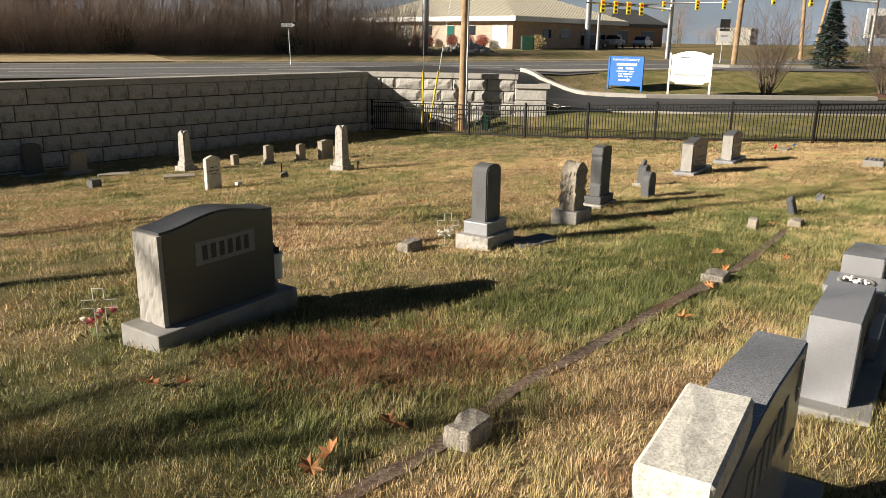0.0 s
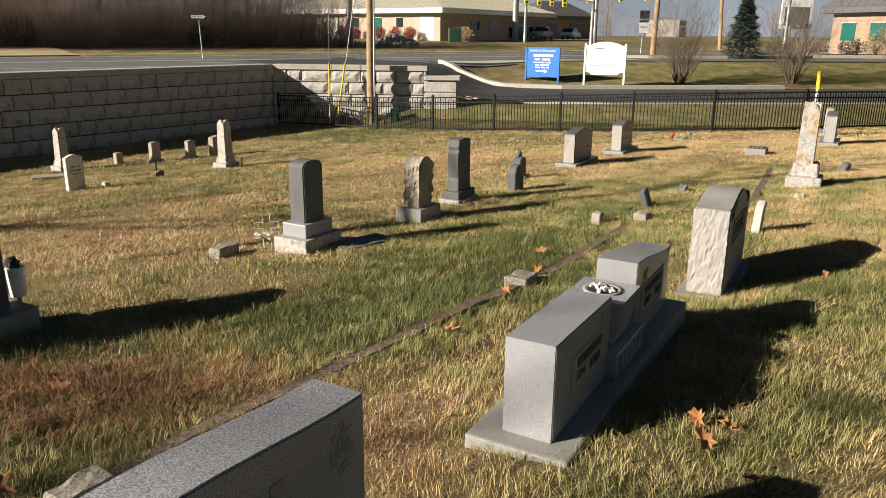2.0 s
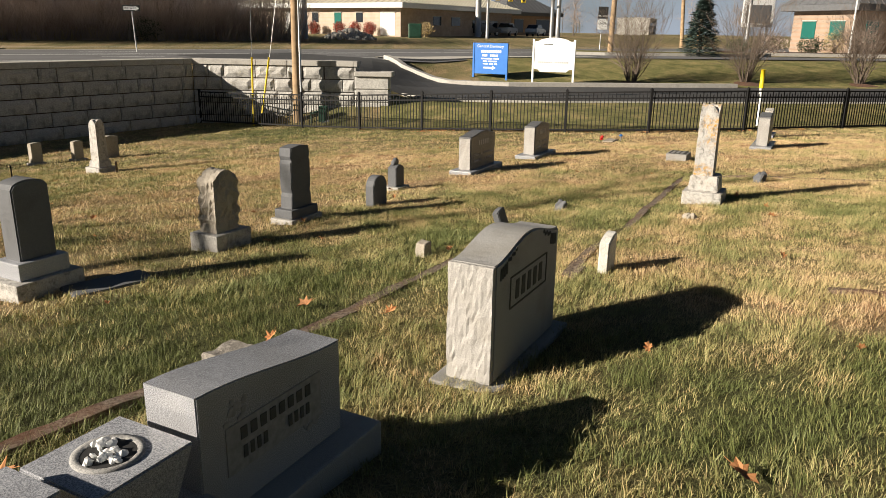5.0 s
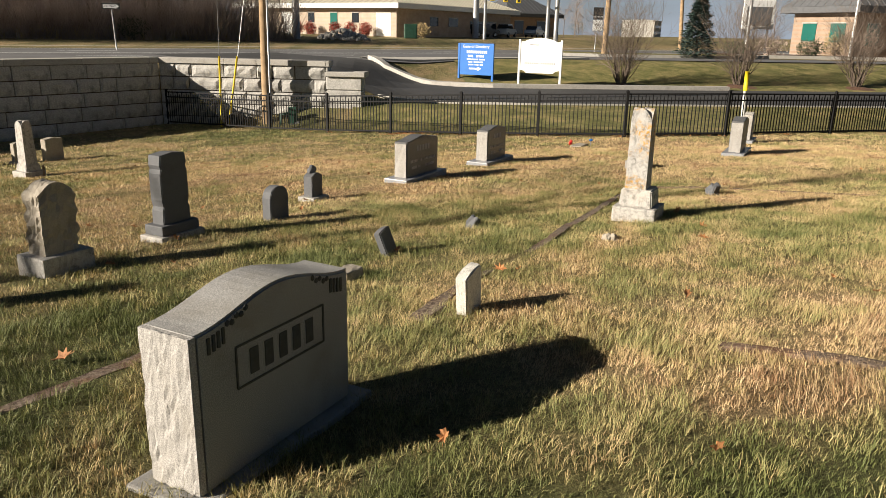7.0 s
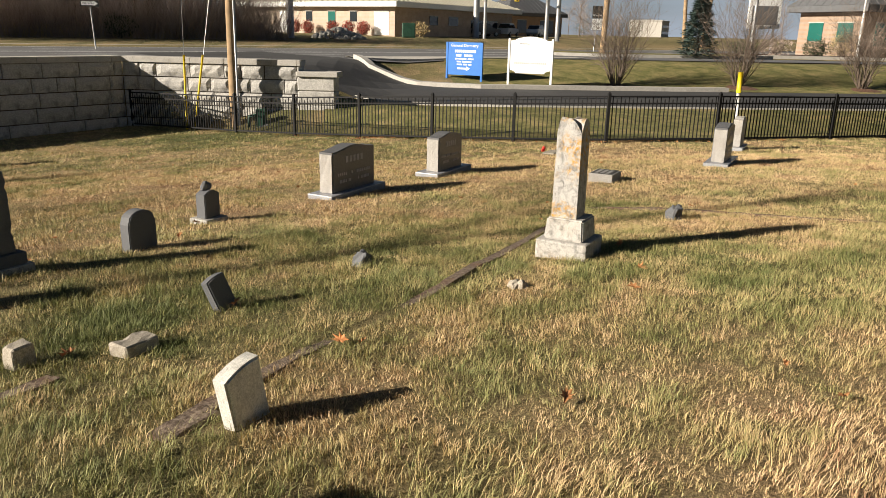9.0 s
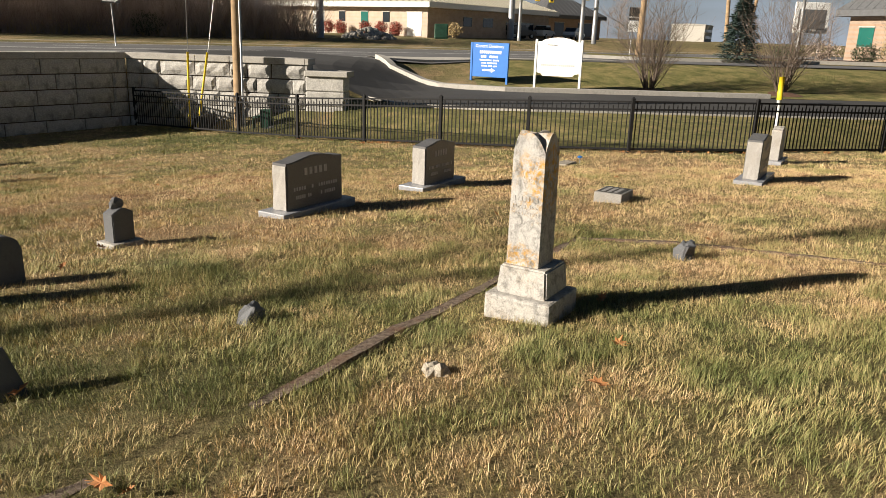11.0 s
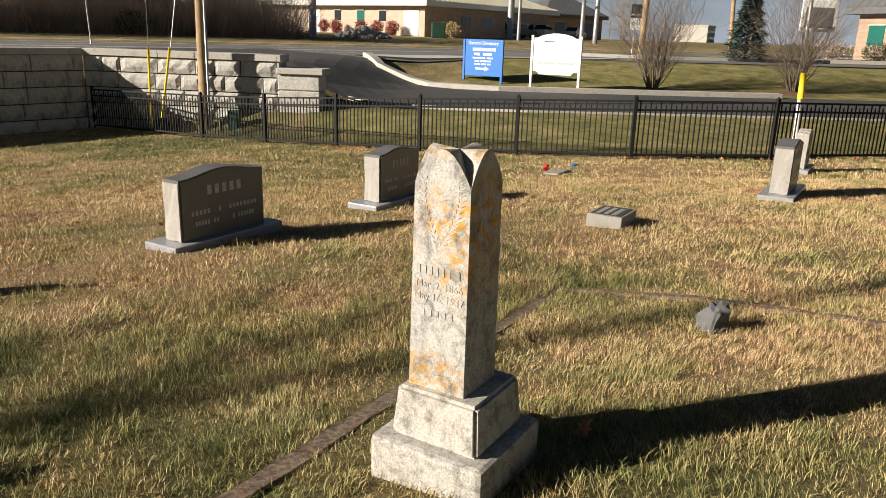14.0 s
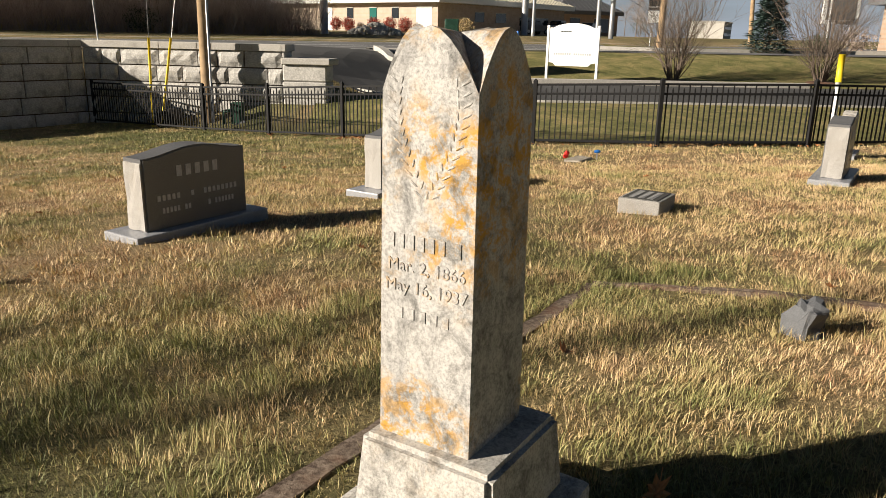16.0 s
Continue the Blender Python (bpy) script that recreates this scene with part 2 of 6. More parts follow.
def asphalt(name, tone):
    m, nt, b, co = base_material(name, 0.85)
    n = noise_of(nt, co, 0.4, 6, 0.65)
    col = ramp_of(nt, n, [(0.3, (tone * 0.8,) * 3), (0.7, (tone * 1.25, tone * 1.25, tone * 1.3))])
    nt.links.new(col, b.inputs["Base Color"])
    bump_into(nt, b, noise_of(nt, co, 60, 3), 0.3)
    return m


ASPHALT = asphalt("road_asphalt", 0.13)
ASPHALT_NEW = asphalt("driveway_asphalt", 0.045)
PAINT_LINE = plain("road_paint", (0.65, 0.65, 0.63), 0.7, 0, 0.15, 5)
FIELD = plain("dry_field_grass", (0.42, 0.32, 0.16), 0.95, 0, 0.25, 0.8, 0.6)


def mown_lawn(name):
    """Mottled mown turf: green and straw at two scales, with fine grain."""
    m, nt, b, co = base_material(name, 0.95, 0, 0.2)
    broad, fine = noise_of(nt, co, 1.1, 6, 0.7, 0.5), noise_of(nt, co, 14, 6, 0.75)
    v = math_of(nt, "ADD", math_of(nt, "MULTIPLY", broad, 0.6), math_of(nt, "MULTIPLY", fine, 0.4))
    nt.links.new(ramp_of(nt, v, [(0.36, (0.07, 0.075, 0.025)), (0.48, (0.17, 0.165, 0.06)), (0.62, (0.36, 0.28, 0.13))]), b.inputs["Base Color"])
    bump_into(nt, b, fine, 1.0, 0.05)
    return m


LAWN_FAR = mown_lawn("mown_winter_lawn")


# ---- building helpers ----
def part(name, bm, material, parent=None, label="", smooth=False):
    me = bpy.data.meshes.new(name)
    bm.normal_update()
    bm.to_mesh(me)
    bm.free()
    if smooth:
        me.polygons.foreach_set("use_smooth", [True] * len(me.polygons))
    me.materials.append(material)
    ob = new(name, me)
    if parent is not None:
        ob.parent = parent
    if label:
        ob["label"] = label
    return ob


def thing(name, m, label, category, group="", kind=""):
    ob = new(name)
    ob.empty_display_size = 0.1
    ob.matrix_world = m
    return tagged(ob, label, category, group, kind)


def box(bm, x0, x1, y0, y1, z0, z1, bevel=0.0, segs=1):
    vs = [bm.verts.new(p) for p in ((x0, y0, z0), (x1, y0, z0), (x1, y1, z0), (x0, y1, z0), (x0, y0, z1), (x1, y0, z1), (x1, y1, z1), (x0, y1, z1))]
    fs = [bm.faces.new([vs[i] for i in q]) for q in ((3, 2, 1, 0), (4, 5, 6, 7), (0, 1, 5, 4), (1, 2, 6, 5), (2, 3, 7, 6), (3, 0, 4, 7))]
    if bevel:
        es = {e for f in fs for e in f.edges}
        bmesh.ops.bevel(bm, geom=list(es), offset=bevel, segments=segs, affect="EDGES", profile=0.6)
    return vs


def boxed(name, mat, parent, dims, bevel=0.0, label="", segs=1):
    bm = bmesh.new()
    box(bm, *dims, bevel=bevel, segs=segs)
    return part(name, bm, mat, parent, label)


def slab(outline, y0, y1, bevel=0.006):
    """A front outline of (x, z) pushed back from y0 to y1."""
    bm = bmesh.new()
    a = [bm.verts.new((x, y0, z)) for x, z in outline]
    c = [bm.verts.new((x, y1, z)) for x, z in outline]
    front = bm.faces.new(a)
    back = bm.faces.new(list(reversed(c)))
    n = len(a)
    for i in range(n):
        j = (i + 1) % n
        bm.faces.new((a[j], a[i], c[i], c[j]))
    bmesh.ops.recalc_face_normals(bm, faces=bm.faces)
    if bevel:
        es = set(front.edges) | set(back.edges)
        bmesh.ops.bevel(bm, geom=list(es), offset=bevel, segments=2, affect="EDGES")
    return bm


def taper(bm, w0, d0, w1, d1, z0, z1, bevel=0.0):
    """A frustum of rectangles about the z axis."""
    lo = [bm.verts.new((sx * w0 / 2, sy * d0 / 2, z0)) for sx, sy in ((-1, -1), (1, -1), (1, 1), (-1, 1))]
    hi = [bm.verts.new((sx * w1 / 2, sy * d1 / 2, z1)) for sx, sy in ((-1, -1), (1, -1), (1, 1), (-1, 1))]
    fs = [bm.faces.new(lo[::-1]), bm.faces.new(hi)]
    for i in range(4):
        j = (i + 1) % 4
        fs.append(bm.faces.new((lo[i], lo[j], hi[j], hi[i])))
    if bevel:
        es = {e for f in fs for e in f.edges}
        bmesh.ops.bevel(bm, geom=list(es), offset=bevel, segments=2, affect="EDGES")


def tube(bm, points, radii, sides=8, cap=True):
    rings = []
    pts = [Vector(p) for p in points]
    for i, p in enumerate(pts):
        d = (pts[min(i + 1, len(pts) - 1)] - pts[max(i - 1, 0)]).normalized()
        s = d.cross(Vector((0, 0, 1)))
        if s.length < 0.05:
            s = d.cross(Vector((0, 1, 0)))
        s.normalize()
        q = d.cross(s)
        r = radii[i] if isinstance(radii, (list, tuple)) else radii
        rings.append([bm.verts.new(p + (s * math.cos(2 * math.pi * k / sides) + q * math.sin(2 * math.pi * k / sides)) * r) for k in range(sides)])
    for a, b in zip(rings, rings[1:]):
        for k in range(sides):
            bm.faces.new((a[k], a[(k + 1) % sides], b[(k + 1) % sides], b[k]))
    if cap:
        bm.faces.new(rings[0])
        bm.faces.new(rings[-1][::-1])


def roughen(bm, amount, scale, keep=None, cuts=0):
    if cuts:
        bmesh.ops.subdivide_edges(bm, edges=bm.edges[:], cuts=cuts, use_grid_fill=True)
    bm.normal_update()
    for v in bm.verts:
        if keep is None or keep(v.co):
            v.co += v.normal * amount * (noise.fractal(v.co * scale + Vector((3.1, 0, 0)), 1.0, 2.0, 4) )


def arch(w, h_side, h_mid, n=14, foot=0.0, kind="round"):
    """The outline of a headstone: a flat foot, two sides and a curved top."""
    pts = [(-w / 2, foot), (w / 2, foot)]
    for i in range(n + 1):
        s = 1 - 2 * i / n
        if kind == "round":
            z = h_side + (h_mid - h_side) * math.sqrt(max(0.0, 1 - s * s))
        elif kind == "wave":
            z = h_side + (h_mid - h_side) * (0.5 + 0.5 * math.cos(math.pi * s))
        elif kind == "gothic":
            z = h_side + (h_mid - h_side) * (1 - abs(s) ** 1.5)
        else:
            z = h_side + (h_mid - h_side) * (1 - s * s)
        pts.append((s * w / 2, z))
    return pts


def glyph_bars(bm, x0, x1, z0, z1, y, depth, count, rng, fill=0.62):
    """A line of unread writing: plain upright bars of its size."""
    step = (x1 - x0) / count
    for i in range(count):
        if count > 5 and rng.random() < 0.1:
            continue
        a = x0 + step * (i + 0.5 - fill / 2)
        box(bm, a, a + step * fill, y - depth, y, z0, z1)


def text_into(text, size, mat, parent, m, depth=0.003, label=""):
    cu = bpy.data.curves.new("writing", "FONT")
    cu.body, cu.size, cu.align_x, cu.align_y, cu.extrude = text, size, "CENTER", "CENTER", depth
    cu.resolution_u = 3
    tmp = bpy.data.objects.new("writing", cu)
    scene.collection.objects.link(tmp)
    me = bpy.data.meshes.new_from_object(tmp.evaluated_get(bpy.context.evaluated_depsgraph_get()))
    bpy.data.objects.remove(tmp)
    bpy.data.curves.remove(cu)
    me.materials.clear()
    me.materials.append(mat)
    ob = new("writing", me)
    ob.parent = parent
    ob.matrix_basis = m
    if label:
        ob["label"] = label
    return ob


# ---- the lie of the land ----
FENCE = [(-3.0, 30.6), (0.88, 28.15), (2.85, 26.75), (4.8, 25.3), (6.75, 24.05), (8.75, 22.95), (10.95, 22.2), (13.85, 22.35), (17.6, 23.4), (20.8, 24.3), (24.0, 25.2)]
CORNER = Vector((-3.2, 30.65, 0))
WALL_U = Vector((0.675, 0.738, 0)).normalized()
WALL_END = Vector((2.7, 29.6, 0))
ROAD_N, ROAD_U = Vector((-0.5, 0.866, 0)), Vector((0.866, 0.5, 0))


# a shallow hollow round one of the stones: place, depth, spread
DIP = (3.6, 5.5, 0.09, 1.1)


def yard(x, y):
    """Height of the burial ground."""
    x, y = max(-16.0, min(18.0, x)), max(-8.0, min(34.0, y))
    off = (x - CORNER.x) * WALL_U.y - (y - CORNER.y) * WALL_U.x
    rise = 0.28 * max(0.0, 1.0 - max(0.0, off) / 8.0) ** 2
    return rise - DIP[2] * math.exp(-((x - DIP[0]) ** 2 + (y - DIP[1]) ** 2) / DIP[3]) - 0.1199 + 0.05883 * x - 0.09323 * y - 0.001702 * x * x - 0.000143 * x * y + 0.0001265 * y * y + 0.00001582 * y ** 3


def step01(a, b, v):
    t = max(0.0, min(1.0, (v - a) / (b - a)))
    return t * t * (3 - 2 * t)


def street(x, y):
    """Height of the street and all that lies round it."""
    far = -0.5 * x + 0.866 * y
    z = -0.42 + 0.92 * step01(34, 85, far)
    # the drive and the lawn below the bank
    low = step01(0.5, 5.0, 0.97 * x - 0.25 * (y - 31)) * (1 - step01(38.5, 46.5, y))
    return z * (1 - low) - 1.45 * low


def behind_wall(x, y):
    p = Vector((x, y, 0)) - CORNER
    n = Vector((WALL_U.y, -WALL_U.x, 0))
    left = p.dot(n) < -0.32
    e = WALL_END - CORNER
    m = Vector((e.y, -e.x, 0)).normalized()
    right = p.dot(m) < -0.32
    return left and right and p.dot(WALL_U) > -60


def fence_y(x):
    pts = FENCE
    if x <= pts[0][0]:
        return pts[0][1]
    for (xa, ya), (xb, yb) in zip(pts, pts[1:]):
        if x <= xb:
            return ya + (yb - ya) * (x - xa) / (xb - xa)
    return pts[-1][1] + 0.28 * (x - pts[-1][0])


def ground_z(x, y):
    if behind_wall(x, y):
        return street(x, y)
    t = step01(0.3, 5.0, y - fence_y(x))
    if x < CORNER.x:
        t = 0.0
    return yard(x, y) * (1 - t) + street(x, y) * t


# ---- where the turf is green and where it is straw ----
CELLS = np.random.default_rng(77).uniform(0, 1, (97, 89))
# x, y, half length, half width, heading, change in dryness
ZONES = [(5.2, 9.3, 1.6, 0.6, 56, -0.12), (7.6, 8.2, 1.3, 0.9, 20, -0.14), (-1.0, 2.9, 1.2, 0.6, 30, -0.1), (2.3, 7.3, 4.2, 1.2, 55, -0.24), (4.3, 4.6, 1.3, 0.9, 20, -0.34), (3.3, 3.4, 1.0, 0.6, 20, -0.25), (4.6, 8.4, 1.4, 0.6, 56, -0.2), (7.4, 9.3, 1.0, 0.6, 15, -0.16),
         (-1.4, 3.1, 1.3, 0.8, 10, -0.12), (0.7, 4.9, 1.5, 0.7, 50, -0.22), (5.9, 4.6, 0.9, 0.7, 0, -0.2), (6.0, 7.0, 0.5, 0.5, 0, -0.12), (0.5, 26.5, 4.0, 1.6, -30, -0.25),
         (7.3, 6.4, 1.5, 0.9, 30, 0.2), (0.9, 3.1, 1.5, 0.35, 52, 0.3), (5.95, 8.6, 1.6, 0.2, 57, 0.28), (5.7, 5.7, 0.8, 0.5, 40, 0.15), (9.0, 11.2, 1.6, 0.8, 10, 0.18),
         (-4.0, 10.0, 5.0, 2.5, 20, 0.1), (6.5, 15.5, 7.0, 3.5, 15, 0.12), (2.0, 18.0, 6.0, 2.0, -10, 0.08), (13.0, 18.0, 5.0, 4.0, 10, 0.15)]


def value_noise(x, y, k):
    u, v = x * k + 200.3, y * k + 200.7
    iu, iv = np.floor(u).astype(int), np.floor(v).astype(int)
    fu, fv = u - iu, v - iv
    fu, fv = fu * fu * (3 - 2 * fu), fv * fv * (3 - 2 * fv)
    c00, c10 = CELLS[iu % 97, iv % 89], CELLS[(iu + 1) % 97, iv % 89]
    c01, c11 = CELLS[iu % 97, (iv + 1) % 89], CELLS[(iu + 1) % 97, (iv + 1) % 89]
    return (c00 * (1 - fu) + c10 * fu) * (1 - fv) + (c01 * (1 - fu) + c11 * fu) * fv


def dryness(x, y):
    d = np.full(len(x), 0.425)
    for zx, zy, a, b, heading, amount in ZONES:
        c, s = math.cos(radians(heading)), math.sin(radians(heading))
        u, v = (x - zx) * c + (y - zy) * s, (y - zy) * c - (x - zx) * s
        d += amount * np.exp(-(u / a) ** 2 - (v / b) ** 2)
    for k, w in ((0.45, 0.25), (1.1, 0.3), (2.7, 0.4)):
        d += w * (value_noise(x + 3.1 * k, y - 1.7 * k, k) - 0.5)
    return d


# ---- ground sheet ----
def spread(lo, hi, step, far):
    out = list(np.arange(lo, hi + 1e-6, step))
    s = step
    a, b = [], []
    v = lo
    while v > -far:
        s *= 1.35
        v -= s
        a.append(v)
    s, v = step, hi
    while v < far:
        s *= 1.35
        v += s
        b.append(v)
    return a[::-1] + out + b


def build_ground():
    xs, ys = spread(-22, 26, 0.3, 900), spread(-6, 44, 0.3, 900)
    verts = []
    for y in ys:
        for x in xs:
            z = ground_z(x, y)
            if -20 < x < 24 and -6 < y < 34 and not behind_wall(x, y):
                z += 0.014 * noise.fractal(Vector((x * 0.9, y * 0.9, 0)), 1.0, 2.0, 3)
            verts.append((x, y, z))
    w = len(xs)
    faces = [(j * w + i, j * w + i + 1, (j + 1) * w + i + 1, (j + 1) * w + i) for j in range(len(ys) - 1) for i in range(w - 1)]
    me = bpy.data.meshes.new("ground")
    me.from_pydata(verts, [], faces)
    me.polygons.foreach_set("use_smooth", [True] * len(faces))
    at = me.attributes.new("dry", "FLOAT", "POINT")
    place = np.array(verts)
    at.data.foreach_set("value", dryness(place[:, 0], place[:, 1]).astype(np.float32))
    me.materials.append(TURF)
    return tagged(new("ground", me), "sloping winter lawn of straw and green grass", "ground", kind="structure")


build_ground()


def strip(name, mat, lo, hi, a0, a1, lift, label, category, step=3.0, kind="structure"):
    """A paved band along the street: across from lo to hi, along from a0 to a1."""
    bm = bmesh.new()
    rows = []
    n = max(2, int((a1 - a0) / step))
    for i in range(n + 1):
        a = a0 + (a1 - a0) * i / n
        row = []
        for k in range(5):
            p = ROAD_N * (lo + (hi - lo) * k / 4) + ROAD_U * a
            row.append(bm.verts.new((p.x, p.y, street(p.x, p.y) + lift)))
        rows.append(row)
    for r, s in zip(rows, rows[1:]):
        for k in range(4):
            bm.faces.new((r[k], s[k], s[k + 1], r[k + 1]))
    bmesh.ops.recalc_face_normals(bm, faces=bm.faces)
    for f in bm.faces:
        if f.normal.z < 0:
            f.normal_flip()
    return tagged(part(name, bm, mat), label, category, kind=kind)


strip("road", ASPHALT, 34.5, 47.5, -180, 260, 0.05, "wide grey asphalt street with worn lane lines", "road")
strip("field", FIELD, 49.0, 60.5, -180, 9.0, 0.06, "strip of dry straw-coloured field grass", "field")
for across, dash in ((36.6, 0), (39.6, 1), (42.0, 0), (42.4, 0), (44.6, 1), (47.0, 0)):
    if not dash:
        strip("lane_line", PAINT_LINE, across, across + 0.14, -120, 200, 0.056, "worn white painted line on asphalt", "road marking")
    else:
        for a in range(-60, 120, 12):
            strip("lane_dash", PAINT_LINE, across, across + 0.14, a, a + 3, 0.056, "short white painted lane dash", "road marking")
strip("far_kerb", CONCRETE, 47.5, 47.9, -120, 200, 0.17, "pale concrete kerb along the street", "kerb")


# ---- retaining wall ----
def wall_run(name, start, direction, length, courses, seed, label, cap_len):
    rng = random.Random(seed)
    root = thing(name, Matrix.Translation(start) @ Matrix.Rotation(math.atan2(direction.y, direction.x), 4, "Z"), label, "retaining wall", kind="structure")
    ch = 0.457
    boxed("backing", SOIL, root, (0, length, 0.06, 0.6, -0.25 - courses * ch, -0.17))
    # a few split faces, shared between the blocks
    meshes = {}
    for ln in (1.17, 0.78, 0.58):
        for k in range(4):
            bm = bmesh.new()
            nx, nz = 6, 3
            grid = []
            for j in range(nz + 1):
                row = []
                for i in range(nx + 1):
                    x, z = ln * i / nx, ch * j / nz
                    edge = i in (0, nx) or j in (0, nz)
                    x = min(max(x, 0.017), ln - 0.017)
                    z = min(max(z, 0.017), ch - 0.017)
                    y = 0.0 if edge else -0.03 - 0.035 * rng.random()
                    row.append(bm.verts.new((x, y, z)))
                grid.append(row)
            for j in range(nz):
                for i in range(nx):
                    bm.faces.new((grid[j][i], grid[j][i + 1], grid[j + 1][i + 1], grid[j + 1][i]))
            rim = [grid[0][i] for i in range(nx + 1)] + [grid[j][nx] for j in range(1, nz + 1)] + [grid[nz][i] for i in range(nx - 1, -1, -1)] + [grid[j][0] for j in range(nz - 1, 0, -1)]
            back = [bm.verts.new((v.co.x, 0.08, v.co.z)) for v in rim]
            for i in range(len(rim)):
                j = (i + 1) % len(rim)
                bm.faces.new((rim[j], rim[i], back[i], back[j]))
            me = bpy.data.meshes.new("block")
            bm.to_mesh(me)
            bm.free()
            me.materials.append(BLOCK)
            meshes[ln, k] = me
    for c in range(courses):
        x = -rng.choice((0.0, 0.29, 0.58))
        while x < length:
            ln = rng.choice((1.17, 1.17, 1.17, 0.78, 0.58))
            if x >= -0.01 and x + ln <= length + 0.01:
                ob = new("block", meshes[ln, rng.randrange(4)])
                ob.parent = root
                ob.location = (x, 0.0, -0.17 - (c + 1) * ch)
            else:
                a, b = max(0.0, x), min(length, x + ln)
                if b - a > 0.05:
                    ob = new("block", meshes[0.58, rng.randrange(4)])
                    ob.parent = root
                    ob.location = (a, 0.0, -0.17 - (c + 1) * ch)
                    ob.scale = ((b - a) / 0.58, 1, 1)
            x += ln
    x = 0.0
    while x < length - 0.01:
        b = min(length, x + cap_len)
        boxed("cap", CONCRETE, root, (x + 0.004, b - 0.004, -0.07, 0.66, -0.17, 0.02), 0.012)
        x = b
    return root


left_len = 34.0
left_start = CORNER - WALL_U * left_len
wall_run("wall_left", left_start, WALL_U, left_len, 8, 11, "grey split-face block retaining wall in shade", 2.4)
right_dir = (WALL_END - CORNER).normalized()
right_len = (WALL_END - CORNER).length
wall_run("wall_right", CORNER, right_dir, right_len, 6, 12, "sunlit split-face block retaining wall", 2.4)
pier = thing("wall_end_pier", Matrix.Translation(CORNER + right_dir * right_len) @ Matrix.Rotation(math.atan2(right_dir.y, right_dir.x), 4, "Z"),
             "pale low block wall end with a stepped concrete cap", "wall pier", kind="structure")
for c in range(5):
    boxed("block", BLOCK, pier, (0.004, 1.25, -0.05, 0.62, -0.955 - 0.457 * c, -0.51 - 0.457 * c), 0.03)
boxed("cap", CONCRETE, pier, (0.004, 1.38, -0.14, 0.72, -0.505, -0.33), 0.02)
boxed("end_cap", CONCRETE, pier, (0.004, 0.12, -0.07, 0.66, -0.17, 0.02), 0.012)
boxed("end_block", BLOCK, pier, (0.002, 0.06, -0.02, 0.6, -0.33, -0.172), 0.01)


# ---- iron fence ----
def fence_panel(a, b, za, zb, height=1.15):
    d = Vector((b[0] - a[0], b[1] - a[1], 0))
    length = d.length
    root = thing("fence", Matrix.Translation((a[0], a[1], za)) @ Matrix.Rotation(math.atan2(d.y, d.x), 4, "Z"),
                 "black iron picket fence panel standing on grass", "fence", "iron fence panels")
    rise = (zb - za) / length
    boxed("post", IRON, root, (-0.038, 0.038, -0.038, 0.038, -0.2, height + 0.06), 0.004)
    bm = bmesh.new()
    taper(bm, 0.08, 0.08, 0.02, 0.02, height + 0.06, height + 0.1)
    part("post_cap", bm, IRON, root)

    def rail(z):
        bm = bmesh.new()
        vs = box(bm, 0.03, length - 0.03, -0.018, 0.018, z, z + 0.04)
        for v in vs:
            v.co.z += rise * v.co.x
        part("rail", bm, IRON, root)
    for z in (0.07, height - 0.2, height - 0.03):
        rail(z)
    n = max(2, int(round(length / 0.105)))
    bm = bmesh.new()
    box(bm, -0.0105, 0.0105, -0.0105, 0.0105, 0.06, height)
    me_tall = bpy.data.meshes.new("picket")
    bm.to_mesh(me_tall)
    bm.free()
    me_tall.materials.append(IRON)
    bm = bmesh.new()
    box(bm, -0.0105, 0.0105, -0.0105, 0.0105, 0.06, height - 0.12)
    taper(bm, 0.03, 0.016, 0.004, 0.004, height - 0.12, height - 0.07)
    me_short = bpy.data.meshes.new("picket")
    bm.to_mesh(me_short)
    bm.free()
    me_short.materials.append(IRON)
    for i in range(1, n):
        ob = new("picket", me_tall if i % 2 else me_short)
        ob.parent = root
        x = length * i / n
        ob.location = (x, 0, rise * x)
    return root


for a, b in zip(FENCE, FENCE[1:]):
    fence_panel(a, b, yard(*a) if a[0] < 13 else ground_z(*a), yard(*b) if b[0] < 13 else ground_z(*b))


# ---- gravestones ----
def stand(x, y, rz=56.0, sink=0.0, rx=0.0, ry=0.0):
    return pose(x, y, yard(x, y) - sink, rx, ry, rz)


def base_block(root, w, d, h, mat=None, name="base", bevel=0.012, y=0.0, z=-0.12, label=""):
    return boxed(name, mat or GRANITE_BASE, root, (-w / 2, w / 2, y - d / 2, y + d / 2, z, h), bevel, label, 2)


def writing_lines(root, lines, y, mat, seed=1, depth=0.0025, name="writing"):
    rng = random.Random(seed)
    bm = bmesh.new()
    for x0, x1, z0, z1, count in lines:
        if count > 6:
            glyph_bars(bm, x0, x1, z0, z1, y, depth, count, rng)
            continue
        step = (x1 - x0) / count
        for i in range(count):
            boxed("letter_bar", mat, root, (x0 + step * (i + 0.22), x0 + step * (i + 0.78), y - depth, y, z0, z1))
    if bm.verts:
        tagged(part(name, bm, mat, root), kind="stuff")


def panel(root, x0, x1, z0, z1, y, mat, name="name_panel"):
    bm = bmesh.new()
    box(bm, x0, x1, y - 0.003, y + 0.002, z0, z1)
    part(name, bm, mat, root)


